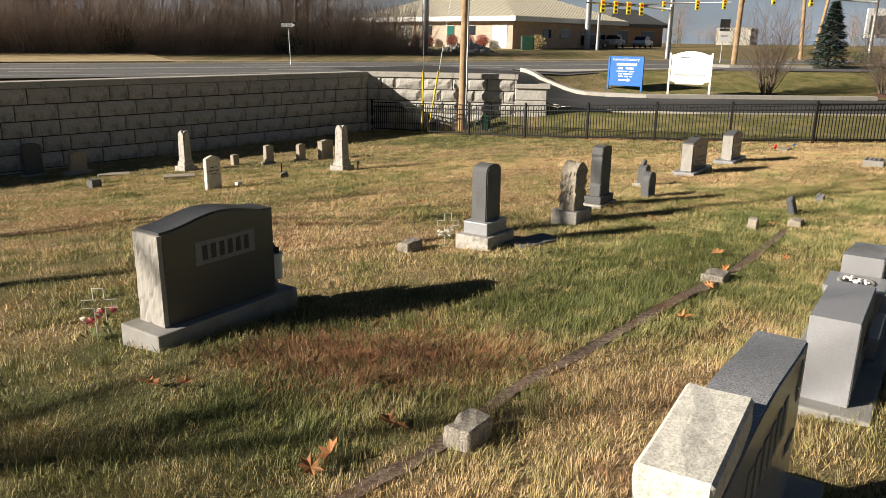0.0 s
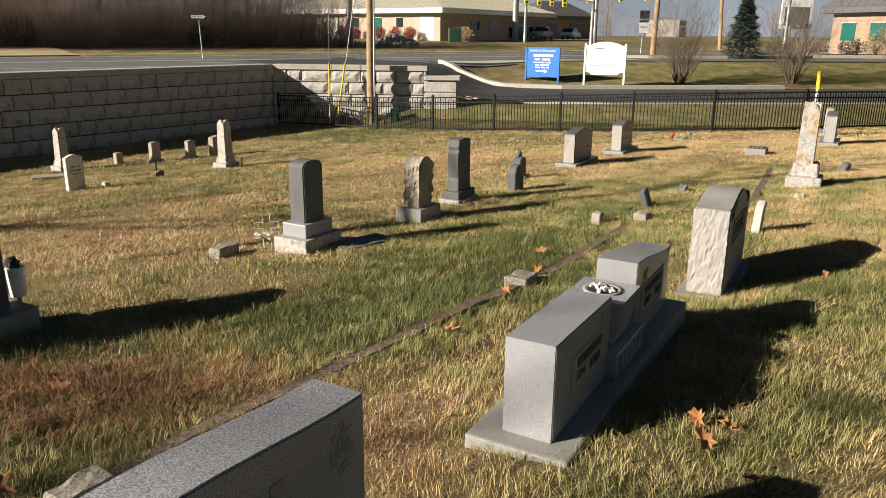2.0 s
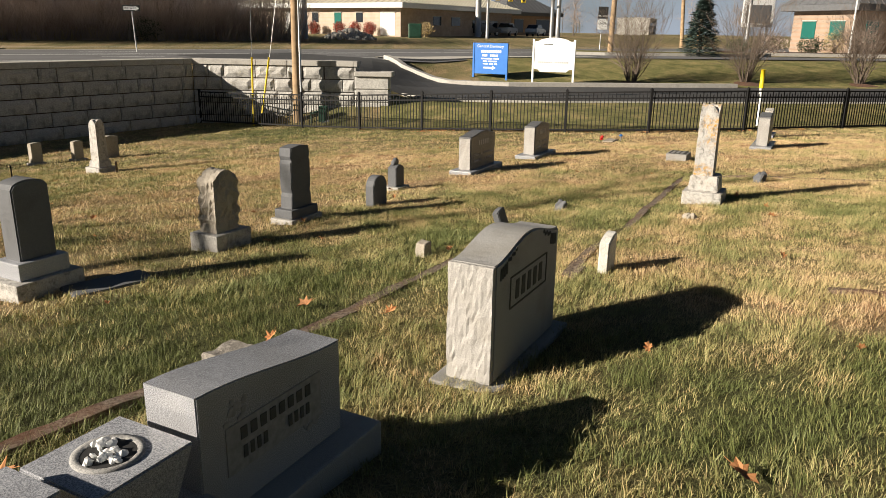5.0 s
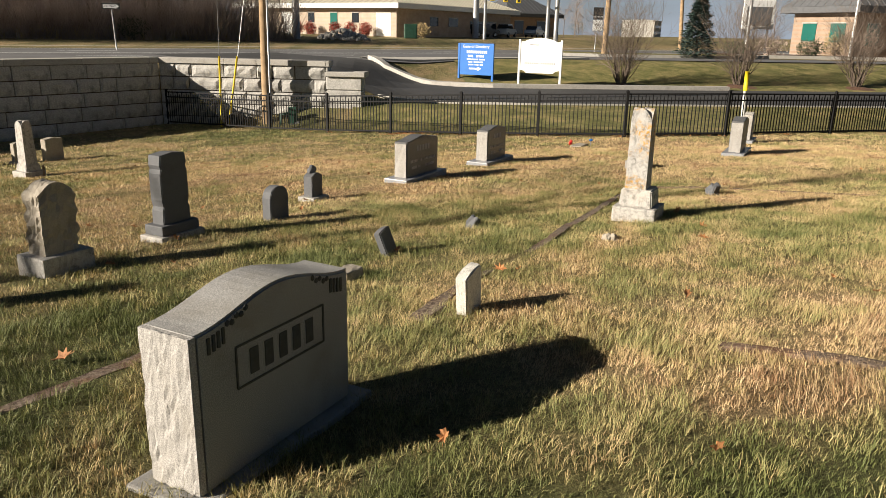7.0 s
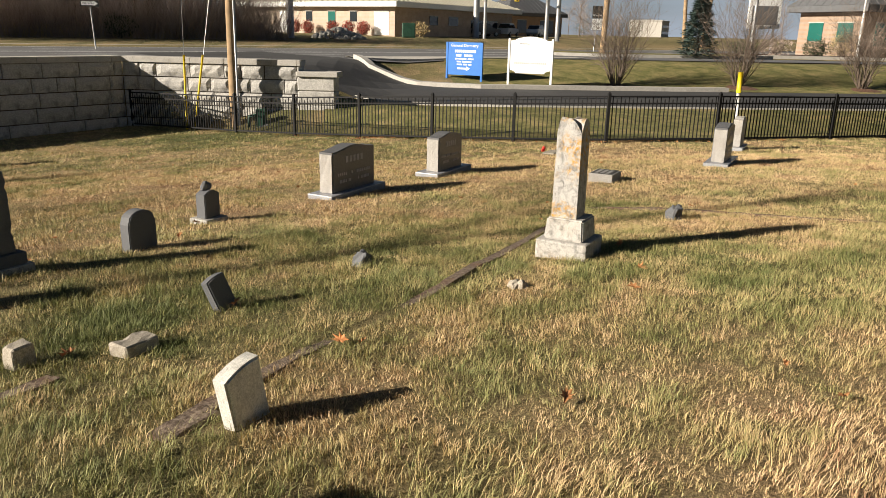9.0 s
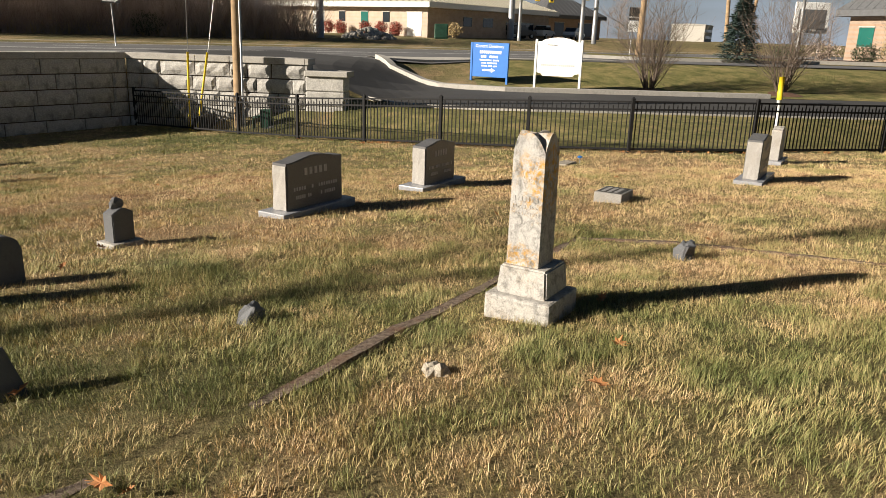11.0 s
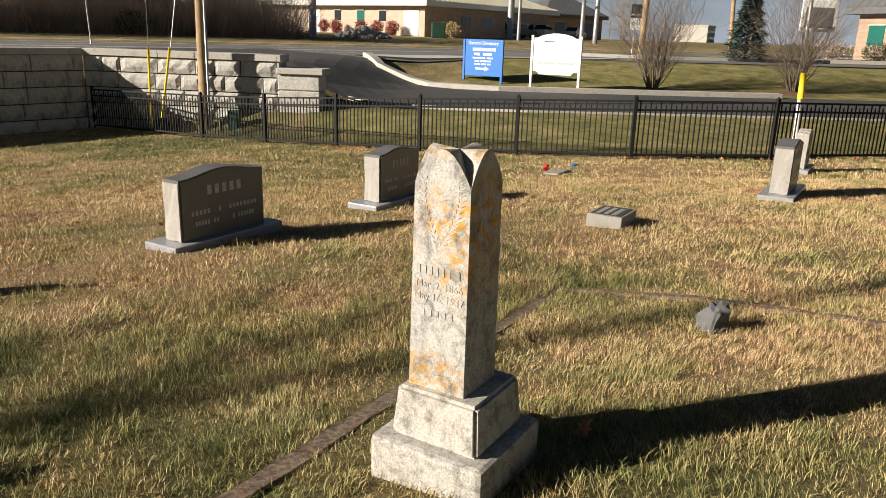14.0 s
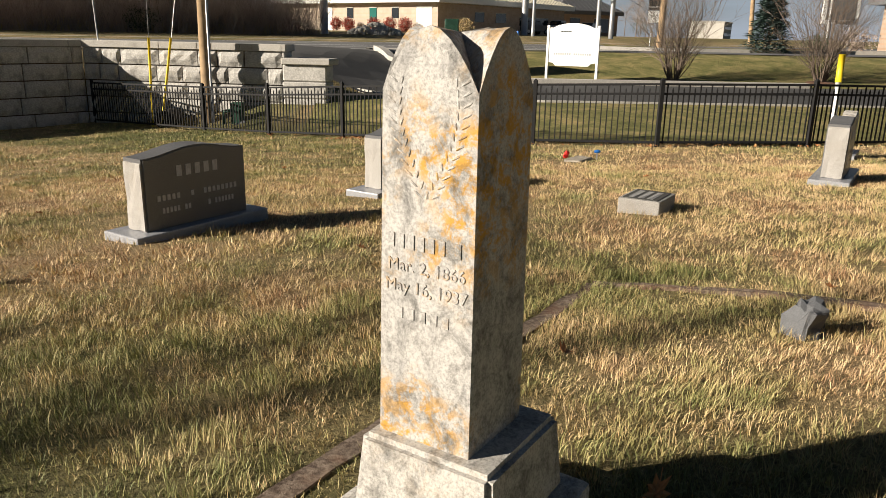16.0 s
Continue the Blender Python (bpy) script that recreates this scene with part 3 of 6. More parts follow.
# wide dark stone with a shallow arched top
r = thing("headstone", stand(-1.585, 4.9), "wide dark polished granite headstone with shallow arched top", "headstone")
base_block(r, 1.2, 0.4, 0.15)
part("die", slab(arch(0.935, 0.775, 0.84, 18, 0.15, "wave"), -0.12, 0.14, 0.012), GRANITE_DARK, r)
bm = bmesh.new()
box(bm, -0.49, -0.455, -0.116, 0.136, 0.155, 0.755)
roughen(bm, 0.007, 34, lambda c: c.x < -0.48, 13)
part("rock_faced_end", bm, GRANITE_SAWN, r, "pale rough split stone end")
panel(r, -0.22, 0.28, 0.5, 0.66, -0.121, ENGRAVED_PALE)
writing_lines(r, [(-0.18, 0.24, 0.53, 0.63, 6)], -0.1245, ENGRAVED_DARK, 2)

# tall dark marker on three tiers
r = thing("headstone", stand(0.44, 7.51), "tall dark slate-grey headstone on stepped pale base", "headstone")
base_block(r, 0.54, 0.39, 0.15, MARBLE)
base_block(r, 0.4, 0.28, 0.28, GRANITE_GREY, "plinth", 0.01, z=0.15)
bm = slab(arch(0.285, 0.8, 0.86, 12, 0.28, "round"), -0.09, 0.09, 0.01)
part("die", bm, SLATE, r)

# rustic stone carved like stacked rock
r = thing("headstone", stand(1.56, 8.83), "carved rock-like headstone on pale square base", "headstone")
base_block(r, 0.45, 0.33, 0.17, MARBLE)
bm = bmesh.new()
box(bm, -0.155, 0.155, -0.1, 0.1, 0.17, 0.74)
bmesh.ops.subdivide_edges(bm, edges=bm.edges[:], cuts=11, use_grid_fill=True)
bm.normal_update()
for v in bm.verts:
    top = 0.6 + 0.14 * math.cos(v.co.x / 0.155 * 1.25)
    up = (v.co.z - 0.17) / 0.57
    ledge = 0.011 * math.floor(3.0 * noise.noise(v.co * 14.0)) + 0.022 * noise.noise(v.co * 26.0)
    v.co.z = 0.17 + up * (top - 0.17)
    if up > 0.05:
        v.co += v.normal * ledge * (1.0 if abs(v.normal.z) < 0.7 else 0.4)
part("die", bm, LIMESTONE, r)

# tall dark stone with notched shoulders
r = thing("headstone", stand(2.15, 10.11), "tall dark stone marker with scalloped edges on base", "headstone")
base_block(r, 0.54, 0.3, 0.07, MARBLE)
base_block(r, 0.46, 0.24, 0.17, SLATE, "plinth", z=0.07)
out = [(-0.17, 0.17), (0.17, 0.17), (0.165, 0.3), (0.15, 0.34), (0.165, 0.4), (0.165, 0.66), (0.15, 0.7), (0.165, 0.74), (0.15, 0.83), (0.0, 0.85), (-0.15, 0.83), (-0.165, 0.74), (-0.15, 0.7), (-0.165, 0.66), (-0.165, 0.4), (-0.15, 0.34), (-0.165, 0.3)]
part("die", slab(out, -0.08, 0.08, 0.008), SLATE, r)

# two small old markers
r = thing("headstone", stand(3.05, 10.93), "small dark round-topped stone marker in grass", "headstone")
part("die", slab(arch(0.3, 0.26, 0.38, 12, -0.1, "round"), -0.06, 0.06, 0.008), SLATE, r)
r = thing("headstone", stand(3.36, 12.38), "small dark marker with carved crest on pale base", "headstone")
base_block(r, 0.32, 0.26, 0.06, MARBLE)
part("die", slab(arch(0.22, 0.32, 0.37, 10, 0.06, "gothic"), -0.07, 0.07, 0.008), SLATE, r)
bm = bmesh.new()
bmesh.ops.create_icosphere(bm, subdivisions=2, radius=0.06, matrix=pose(0, 0, 0.4) @ Matrix.Diagonal((1.1, 0.7, 1.0, 1)))
roughen(bm, 0.03, 16)
part("crest", bm, SLATE, r)


def serp_stone(x, y, w, d, h, mat_front, label, lines=True, seed=3, base_mat=None, base_h=0.09, die_w=None):
    r = thing("headstone", stand(x, y), label, "headstone", "family headstones")
    base_block(r, w, d, base_h, base_mat or GRANITE_GREY)
    dw = die_w or w * 0.76
    part("die", slab(arch(dw, h - 0.06, h, 14, base_h, "wave"), -d * 0.28, d * 0.28, 0.012), mat_front, r)
    bm = bmesh.new()
    box(bm, -dw / 2 - 0.012, -dw / 2 + 0.006, -d * 0.25, d * 0.25, base_h + 0.005, h - 0.09)
    roughen(bm, 0.012, 10, lambda c: c.x < -dw / 2 - 0.005, 3)
    part("rock_faced_end", bm, GRANITE_SAWN, r, "pale split stone end")
    if lines:
        y = -d * 0.28 - 0.001
        writing_lines(r, [(-dw * 0.22, dw * 0.22, h * 0.68, h * 0.8, 5), (-dw * 0.4, -dw * 0.04, h * 0.44, h * 0.5, 8), (dw * 0.04, dw * 0.4, h * 0.44, h * 0.5, 8),
                          (-dw * 0.36, -dw * 0.08, h * 0.3, h * 0.36, 8), (dw * 0.08, dw * 0.36, h * 0.3, h * 0.36, 8)], y, ENGRAVED_LIGHT, seed)
    return r


serp_stone(4.83, 14.33, 1.27, 0.4, 0.69, GRANITE_MID, "grey granite double headstone with etched names, arched top")
serp_stone(6.37, 16.5, 1.2, 0.42, 0.7, GRANITE_MID, "grey granite headstone with arched top near the fence", seed=8, die_w=0.8)
serp_stone(11.45, 17.0, 1.2, 0.42, 0.75, GRANITE_MID, "grey granite headstone with dark plaque on granite base", seed=9, die_w=0.8)
serp_stone(13.35, 20.2, 0.9, 0.36, 0.74, MARBLE, "pale upright headstone close to the iron fence", seed=10, die_w=0.5)

# grey stone with a carved border, front in shade
r = thing("headstone", stand(3.615, 5.59, 56.0, -0.025), "grey granite headstone with split ends and carved border", "headstone")
base_block(r, 1.05, 0.36, 0.02)
part("die", slab(arch(0.86, 0.615, 0.69, 18, 0.02, "wave"), -0.12, 0.12, 0.01), GRANITE_BASE, r)
bm = bmesh.new()
box(bm, -0.456, -0.425, -0.116, 0.116, 0.025, 0.612)
roughen(bm, 0.007, 36, lambda c: c.x < -0.45, 15)
part("rock_faced_end", bm, GRANITE_SAWN, r, "pale rough split stone end")
writing_lines(r, [(-0.2, 0.2, 0.38, 0.48, 5)], -0.121, ENGRAVED_DARK, 4)
bm = bmesh.new()
for s in (-1, 1):
    box(bm, -0.25, 0.25, -0.124, -0.12, 0.43 + s * 0.08 - 0.004, 0.43 + s * 0.08 + 0.004)
    box(bm, s * 0.25 - 0.004, s * 0.25 + 0.004, -0.124, -0.12, 0.35, 0.51)
part("panel_border", bm, ENGRAVED_DARK, r)
bm = bmesh.new()
for s in (-1, 1):
    for k in range(9):
        x = s * (0.19 + k * 0.023)
        zt = 0.62 + 0.09 * (0.5 + 0.5 * math.cos(math.pi * x / 0.45)) - 0.035
        if k < 5:
            bmesh.ops.create_icosphere(bm, subdivisions=1, radius=0.013, matrix=pose(x, -0.121, zt - 0.01 * (k % 2)) @ Matrix.Diagonal((1, 0.4, 1, 1)))
        else:
            box(bm, x - 0.006, x + 0.006, -0.125, -0.12, zt - 0.06, zt)
tagged(part("carved_ornament", bm, ENGRAVED_DARK, r), kind="stuff")

# obelisk with crossed gables
r = thing("obelisk", stand(6.78, 9.94, 56), "lichened marble obelisk with pointed gables on stepped base", "gravestone")
base_block(r, 0.43, 0.43, 0.15, MARBLE, bevel=0.02)
bm = bmesh.new()
taper(bm, 0.33, 0.33, 0.3, 0.3, 0.15, 0.325, 0.012)
part("plinth", bm, MARBLE, r)


def gabled_shaft(w0, w1, z0, z1, z2):
    """A tapered square shaft with a pointed arch on each of its four faces."""
    bm = bmesh.new()
    n = 10
    h0, h1 = w0 / 2, w1 / 2
    foot = [bm.verts.new((sx * h0, sy * h0, z0)) for sx, sy in ((-1, -1), (1, -1), (1, 1), (-1, 1))]
    bm.faces.new(foot[::-1])
    top = bm.verts.new((0, 0, z2 - 0.01))
    loops = []
    for k in range(4):
        a, b = Vector(((-1, 1, 1, -1)[k], (-1, -1, 1, 1)[k], 0)), Vector(((1, 1, -1, -1)[k], (-1, 1, 1, -1)[k], 0))
        row = []
        for i in range(n + 1):
            s = i / n
            q = a.lerp(b, s) * h1
            z = z1 + (z2 - z1) * (1 - abs(2 * s - 1) ** 1.8)
            row.append((q.x, q.y, z))
        loops.append(row)
    corners = [bm.verts.new(loops[k][0]) for k in range(4)]
    for k in range(4):
        mids = [bm.verts.new(p) for p in loops[k][1:-1]]
        edge = [corners[k]] + mids + [corners[(k + 1) % 4]]
        bm.faces.new([foot[k], foot[(k + 1) % 4]] + edge[::-1])
        for p, q in zip(edge, edge[1:]):
            bm.faces.new((p, q, top))
    bmesh.ops.recalc_face_normals(bm, faces=bm.faces)
    return bm


part("shaft", gabled_shaft(0.21, 0.2, 0.31, 1.005, 1.115), MARBLE_LICHEN, r).location = (-0.01, 0.022, 0)


def shaft_face(z):
    """Where the lettered face of the shaft stands at a height."""
    return -0.115 + (z - 0.31) / 0.695 * 0.005


bm = bmesh.new()
for side in (-1, 1):
    for i in range(12):
        t = i / 11
        y = 0.022 + side * (0.008 + 0.06 * math.sin(math.pi * 0.62 * t))
        z = 0.815 + 0.2 * t
        for turn, ln in ((58, 1.0), (-12, 0.8)):
            bmesh.ops.create_icosphere(bm, subdivisions=1, radius=0.013, matrix=pose(shaft_face(z) + 0.001, y + side * 0.011 * (1 if turn > 0 else -0.7), z + 0.008, -side * turn) @ Matrix.Diagonal((0.26, 0.24, 1.1 * ln, 1)))
tagged(part("carved_wreath", bm, MARBLE_LICHEN, r), kind="stuff")
rng = random.Random(5)
for i in range(7):
    y = 0.1 - 0.0225 * i - (0.012 if i == 6 else 0.0)
    boxed("letter_bar", MARBLE_LICHEN, r, (shaft_face(0.73) - 0.0022, shaft_face(0.73) + 0.004, y - 0.0065, y + 0.0065, 0.717, 0.744))
for z, words in ((0.683, "Mar. 2, 1866"), (0.642, "May 16, 1937")):
    text_into(words, 0.034, MARBLE_LICHEN, r, pose(shaft_face(z) + 0.001, 0.022, z, 90, 0, -90), 0.003, "raised carved date")
for i in range(5):
    y = 0.08 - 0.026 * i
    boxed("letter_bar", MARBLE_LICHEN, r, (shaft_face(0.59) - 0.0018, shaft_face(0.59) + 0.004, y - 0.007, y + 0.007, 0.578, 0.6))

# slim obelisk monuments in the far corner
def far_obelisk(x, y, h, mat, label):
    r = thing("obelisk", stand(x, y), label, "gravestone")
    base_block(r, 0.42, 0.42, 0.13, MARBLE)
    bm = bmesh.new()
    taper(bm, 0.32, 0.32, 0.28, 0.28, 0.13, 0.27, 0.01)
    part("plinth", bm, mat, r)
    part("shaft", gabled_shaft(0.24, 0.2, 0.27, h - 0.09, h), mat, r)


far_obelisk(-7.07, 20.06, 1.08, MARBLE, "stained white marble obelisk on stepped base")
far_obelisk(-2.5, 17.9, 1.1, MARBLE, "grey marble obelisk with pointed top on base")


def tablet(x, y, w, d, h, mat, label, kind="round", base=None, rise=0.05, rx=0.0, ry=0.0, rz=56.0):
    r = thing("headstone", stand(x, y, rz, 0, rx, ry), label, "headstone")
    if base:
        base_block(r, base[0], base[1], base[2], MARBLE)
    part("die", slab(arch(w, h - rise, h, 12, base[2] if base else -0.15, kind), -d / 2, d / 2, 0.008), mat, r)
    return r


tablet(-11.35, 20.2, 0.5, 0.15, 0.9, SLATE, "tall brown-grey round-topped tablet on low base", base=(0.62, 0.3, 0.06), rise=0.09)
tablet(-10.15, 20.3, 0.46, 0.16, 0.62, LIMESTONE, "grey round-shouldered tablet on pale base", base=(0.7, 0.32, 0.09), rise=0.07)
t = tablet(-4.8, 15.15, 0.36, 0.1, 0.7, MARBLE_WHITE, "white marble tablet with pointed top and faint writing", "gothic", rise=0.06)
writing_lines(t, [(-0.1, 0.1, 0.45, 0.48, 7), (-0.12, 0.12, 0.38, 0.41, 9), (-0.08, 0.08, 0.32, 0.34, 6)], -0.0505, ENGRAVED_DARK, 6)
tablet(-5.97, 20.9, 0.2, 0.14, 0.3, LIMESTONE, "short square stone marker in grass", "flat", rise=0.01)
tablet(-5.0, 20.9, 0.28, 0.14, 0.53, LIMESTONE, "narrow grey stone marker on small base", "flat", base=(0.36, 0.24, 0.05), rise=0.02)
tablet(-4.15, 21.25, 0.26, 0.14, 0.5, LIMESTONE, "narrow stone marker on bluish base", "flat", base=(0.36, 0.24, 0.06), rise=0.02)
tablet(-3.5, 21.6, 0.46, 0.18, 0.56, LIMESTONE, "low broad grey headstone in shade", "wave", rise=0.03)
tablet(4.65, 7.02, 0.2, 0.075, 0.29, MARBLE_WHITE, "small white marble footstone leaning over", "flat", rise=0.015, rx=4, ry=-14)
tablet(4.23, 8.77, 0.15, 0.07, 0.23, SLATE, "small dark footstone tilted in grass", "flat", rise=0.01, rx=-14, ry=-14)


def low_stone(name, x, y, w, d, h, mat, label, rz=56.0, rx=0.0, ry=0.0, rough=0.013):
    bm = bmesh.new()
    box(bm, -w / 2, w / 2, -d / 2, d / 2, -0.08, h, 0.01)
    bmesh.ops.subdivide_edges(bm, edges=bm.edges[:], cuts=2, use_grid_fill=True)
    roughen(bm, rough, 11)
    ob = part(name, bm, mat)
    ob.matrix_world = stand(x, y, rz, 0, rx, ry)
    return tagged(ob, label, "stone")


low_stone("corner_stone", 0.13, 2.86, 0.2, 0.13, 0.1, FIELDSTONE, "rough grey plot corner stone at kerb")
low_stone("corner_stone", 2.17, 5.62, 0.22, 0.17, 0.07, FIELDSTONE, "rough flat plot corner stone at kerb")
low_stone("corner_stone", -0.34, 7.4, 0.26, 0.14, 0.1, FIELDSTONE, "worn plot corner stone beside flowers")
low_stone("foot_stone", 3.9, 8.0, 0.22, 0.13, 0.07, LIMESTONE, "pale low footstone lying in grass")
low_stone("foot_stone", 3.37, 7.86, 0.12, 0.1, 0.12, LIMESTONE, "small square footstone upright in grass")
low_stone("marker_block", -8.16, 17.0, 0.24, 0.2, 0.2, SLATE, "small dark square marker block")
low_stone("flat_marker", -6.6, 18.2, 0.75, 0.35, 0.08, LIMESTONE, "flat pale grave slab in grass", 20)
low_stone("flat_marker", -8.9, 19.7, 0.8, 0.35, 0.04, LIMESTONE, "flat grey grave slab almost level with grass", 20)
low_stone("small_block", -4.4, 15.6, 0.12, 0.1, 0.08, MARBLE_WHITE, "small white block behind tablet")
low_stone("field_rock", 8.28, 11.42, 0.13, 0.12, 0.13, SLATE, "pointed bluish field rock in grass", 20, 8, 10, 0.06)
low_stone("field_rock", 5.08, 9.87, 0.12, 0.1, 0.1, SLATE, "small bluish rock in grass", 50, 10, 20, 0.04)
low_stone("field_rock", 6.16, 8.95, 0.1, 0.08, 0.045, LIMESTONE, "small pale rock half buried", 10, 0, 0, 0.05)

r = thing("flat_marker", stand(8.62, 14.84), "raised slant grave marker with dark lettered face", "headstone")
base_block(r, 0.46, 0.36, 0.14, GRANITE_SAWN, "block", 0.01)
panel_bm = bmesh.new()
box(panel_bm, -0.2, 0.2, -0.15, 0.15, 0.14, 0.146)
part("dark_face", panel_bm, ENGRAVED_DARK, r)
bm = bmesh.new()
for j in range(3):
    for i in range(6):
        box(bm, -0.17 + i * 0.055, -0.13 + i * 0.055, -0.1 + j * 0.08, -0.05 + j * 0.08, 0.146, 0.149)
part("writing", bm, ENGRAVED_PALE, r)

# companion stone: two wings with a vase between
r = thing("companion_headstone", pose(1.815, 3.0, yard(2.2, 3.7), 0, 0, 56), "grey granite double headstone with vase on long base", "headstone")
TOP = 0.475
boxed("base", GRANITE_BASE, r, (-0.12, 1.84, -0.1, 0.32, -0.2, 0.08), 0.012, "", 2)


def wing(x0, x1, za, zb, flip):
    n = 12
    out = [(x0, 0.08), (x1, 0.08)]
    for i in range(n + 1):
        s = i / n
        e = s if flip else 1 - s
        z = za + (zb - za) * (e * e * (3 - 2 * e))
        out.append((x1 + (x0 - x1) * s, z))
    return slab(out, 0.0, 0.205, 0.004)


part("wing", wing(-0.02, 0.64, 0.475, 0.465, False), GRANITE_GREY, r)
part("wing", wing(1.05, 1.72, 0.43, 0.505, True), GRANITE_GREY, r)
boxed("name_block", GRANITE_GREY, r, (0.62, 1.07, -0.05, 0.2, 0.08, 0.2), 0.006)
bm = bmesh.new()
taper(bm, 0.21, 0.2, 0.31, 0.29, 0.2, TOP - 0.06, 0.006)
vase = part("vase", bm, GRANITE_GREY, r)
vase.location = (0.845, 0.105, 0)
bm = bmesh.new()
ring = []
for k in range(24):
    a = 2 * math.pi * k / 24
    ring.append([bm.verts.new((math.cos(a) * q, math.sin(a) * q, z)) for q, z in ((0.092, 0.0), (0.092, 0.006), (0.078, 0.007), (0.07, 0.002))])
for k in range(24):
    a, b = ring[k], ring[(k + 1) % 24]
    for i in range(3):
        bm.faces.new((a[i], b[i], b[i + 1], a[i + 1]))
rim = part("vase_rim", bm, GRANITE_BASE, vase, "worn stone vase rim", True)
rim.location = (0, 0, TOP - 0.06)
# the vase is solid: a flat black disc stands for its shaded inside
bm = bmesh.new()
bmesh.ops.create_circle(bm, cap_ends=True, segments=24, radius=0.072)
dark_disc = part("vase_dark_disc", bm, TYRE, vase, "flat black disc for the shaded vase inside")
dark_disc.location = (0, 0, TOP - 0.0575)
bm = bmesh.new()
rng = random.Random(9)
for k in range(22):
    turn, far = rng.uniform(0, 6.28), 0.062 * rng.random() ** 0.5
    bmesh.ops.create_icosphere(bm, subdivisions=1, radius=rng.uniform(0.01, 0.017), matrix=pose(far * math.cos(turn), far * math.sin(turn), rng.uniform(0.0, 0.012), rng.uniform(0, 90), rng.uniform(0, 90)) @ Matrix.Diagonal((1.3, 0.9, 0.6, 1)))
fill = part("white_pebbles", bm, WHITE, vase, "white stones filling the vase")
fill.location = (0, 0, TOP - 0.058)
writing_lines(r, [(0.66, 1.03, 0.1, 0.18, 5)], -0.051, ENGRAVED_PALE, 12)
for x0, x1, sd in ((0.16, 0.56, 13), (1.15, 1.6, 14)):
    panel(r, x0, x1, 0.2, 0.36, -0.0005, ENGRAVED_PALE)
    writing_lines(r, [(x0 + 0.05, x1 - 0.05, 0.3, 0.34, 8)], -0.0045, ENGRAVED_DARK, sd)
text_into("1894", 0.055, ENGRAVED_DARK, r, pose(0.26, -0.0045, 0.255, 90, 0, 0), 0.001)
writing_lines(r, [(0.37, 0.5, 0.235, 0.275, 4), (1.21, 1.33, 0.235, 0.275, 4), (1.42, 1.54, 0.235, 0.275, 4)], -0.0045, ENGRAVED_DARK, 15)
for x, z in ((0.52, 0.4), (1.2, 0.4), (1.56, 0.19)):
    bm = bmesh.new()
    rng = random.Random(int(x * 100))
    for k in range(16):
        bmesh.ops.create_icosphere(bm, subdivisions=1, radius=0.013, matrix=pose(x + rng.gauss(0, 0.022), -0.001, z + rng.gauss(0, 0.022)) @ Matrix.Diagonal((1, 0.2, 1, 1)))
    part("etched_flower_spray", bm, ENGRAVED_PALE, r)

# nearest stone with a loose white block on its top
r = thing("headstone", pose(1.137, 2.135, yard(0.9, 1.9) + 0.045, 0, 0, 56), "grey granite headstone with curved top and etched letters", "headstone")
boxed("base", GRANITE_BASE, r, (-1.3, 0.12, -0.1, 0.26, -0.2, 0.08), 0.012, "", 2)
out = [(-1.2, 0.08), (0.0, 0.08)]
for i in range(19):
    s = i / 18
    out.append((-1.2 * s, 0.605 + 0.04 * (0.5 - 0.5 * math.cos(2 * math.pi * s))))
part("die", slab(out, 0.0, 0.155, 0.005), GRANITE_GREY, r)
writing_lines(r, [(-0.78, -0.26, 0.42, 0.54, 6), (-0.2, -0.06, 0.3, 0.34, 4)], -0.001, ENGRAVED_PALE, 20)
bm = bmesh.new()
rng = random.Random(21)
for k in range(40):
    a = rng.uniform(0, 6.28)
    bmesh.ops.create_icosphere(bm, subdivisions=1, radius=0.012, matrix=pose(-0.09 + 0.035 * math.cos(a), -0.001, 0.5 + 0.07 * math.sin(a) * rng.random(), 0, rng.uniform(0, 180)) @ Matrix.Diagonal((0.4, 0.2, 1.5, 1)))
part("etched_flower_spray", bm, ENGRAVED_PALE, r)
blk = bmesh.new()
box(blk, -0.19, 0.19, -0.075, 0.075, 0.0, 0.085, 0.008)
bmesh.ops.subdivide_edges(blk, edges=blk.edges[:], cuts=2, use_grid_fill=True)
roughen(blk, 0.004, 25)
ob = part("loose_block", blk, MARBLE_WHITE)
ob.matrix_world = r.matrix_world @ pose(-0.94, 0.075, 0.632, 0, -3, 2)
tagged(ob, "broken white marble block lying on headstone", "stone")


# ---- drive, kerbs and signs below the street ----
def ribbon(name, mat, left, right, lift, label, category, height=0.0):
    """A band between two lines of points, laid on the ground; with a height it is a kerb."""
    bm = bmesh.new()
    rows = []
    for (xa, ya), (xb, yb) in zip(left, right):
        row = []
        for k in range(9):
            x, y = xa + (xb - xa) * k / 8, ya + (yb - ya) * k / 8
            row.append(bm.verts.new((x, y, ground_z(x, y) + lift + height)))
        if height:
            row.insert(0, bm.verts.new((xa, ya, ground_z(xa, ya) - 0.1)))
            row.append(bm.verts.new((xb, yb, ground_z(xb, yb) - 0.1)))
        rows.append(row)
    for r, s in zip(rows, rows[1:]):
        for k in range(len(r) - 1):
            bm.faces.new((r[k], s[k], s[k + 1], r[k + 1]))
    bmesh.ops.recalc_face_normals(bm, faces=bm.faces)
    if sum(f.normal.z for f in bm.faces) < 0:
        bmesh.ops.reverse_faces(bm, faces=bm.faces)
    return tagged(part(name, bm, mat), label, category, kind="structure")


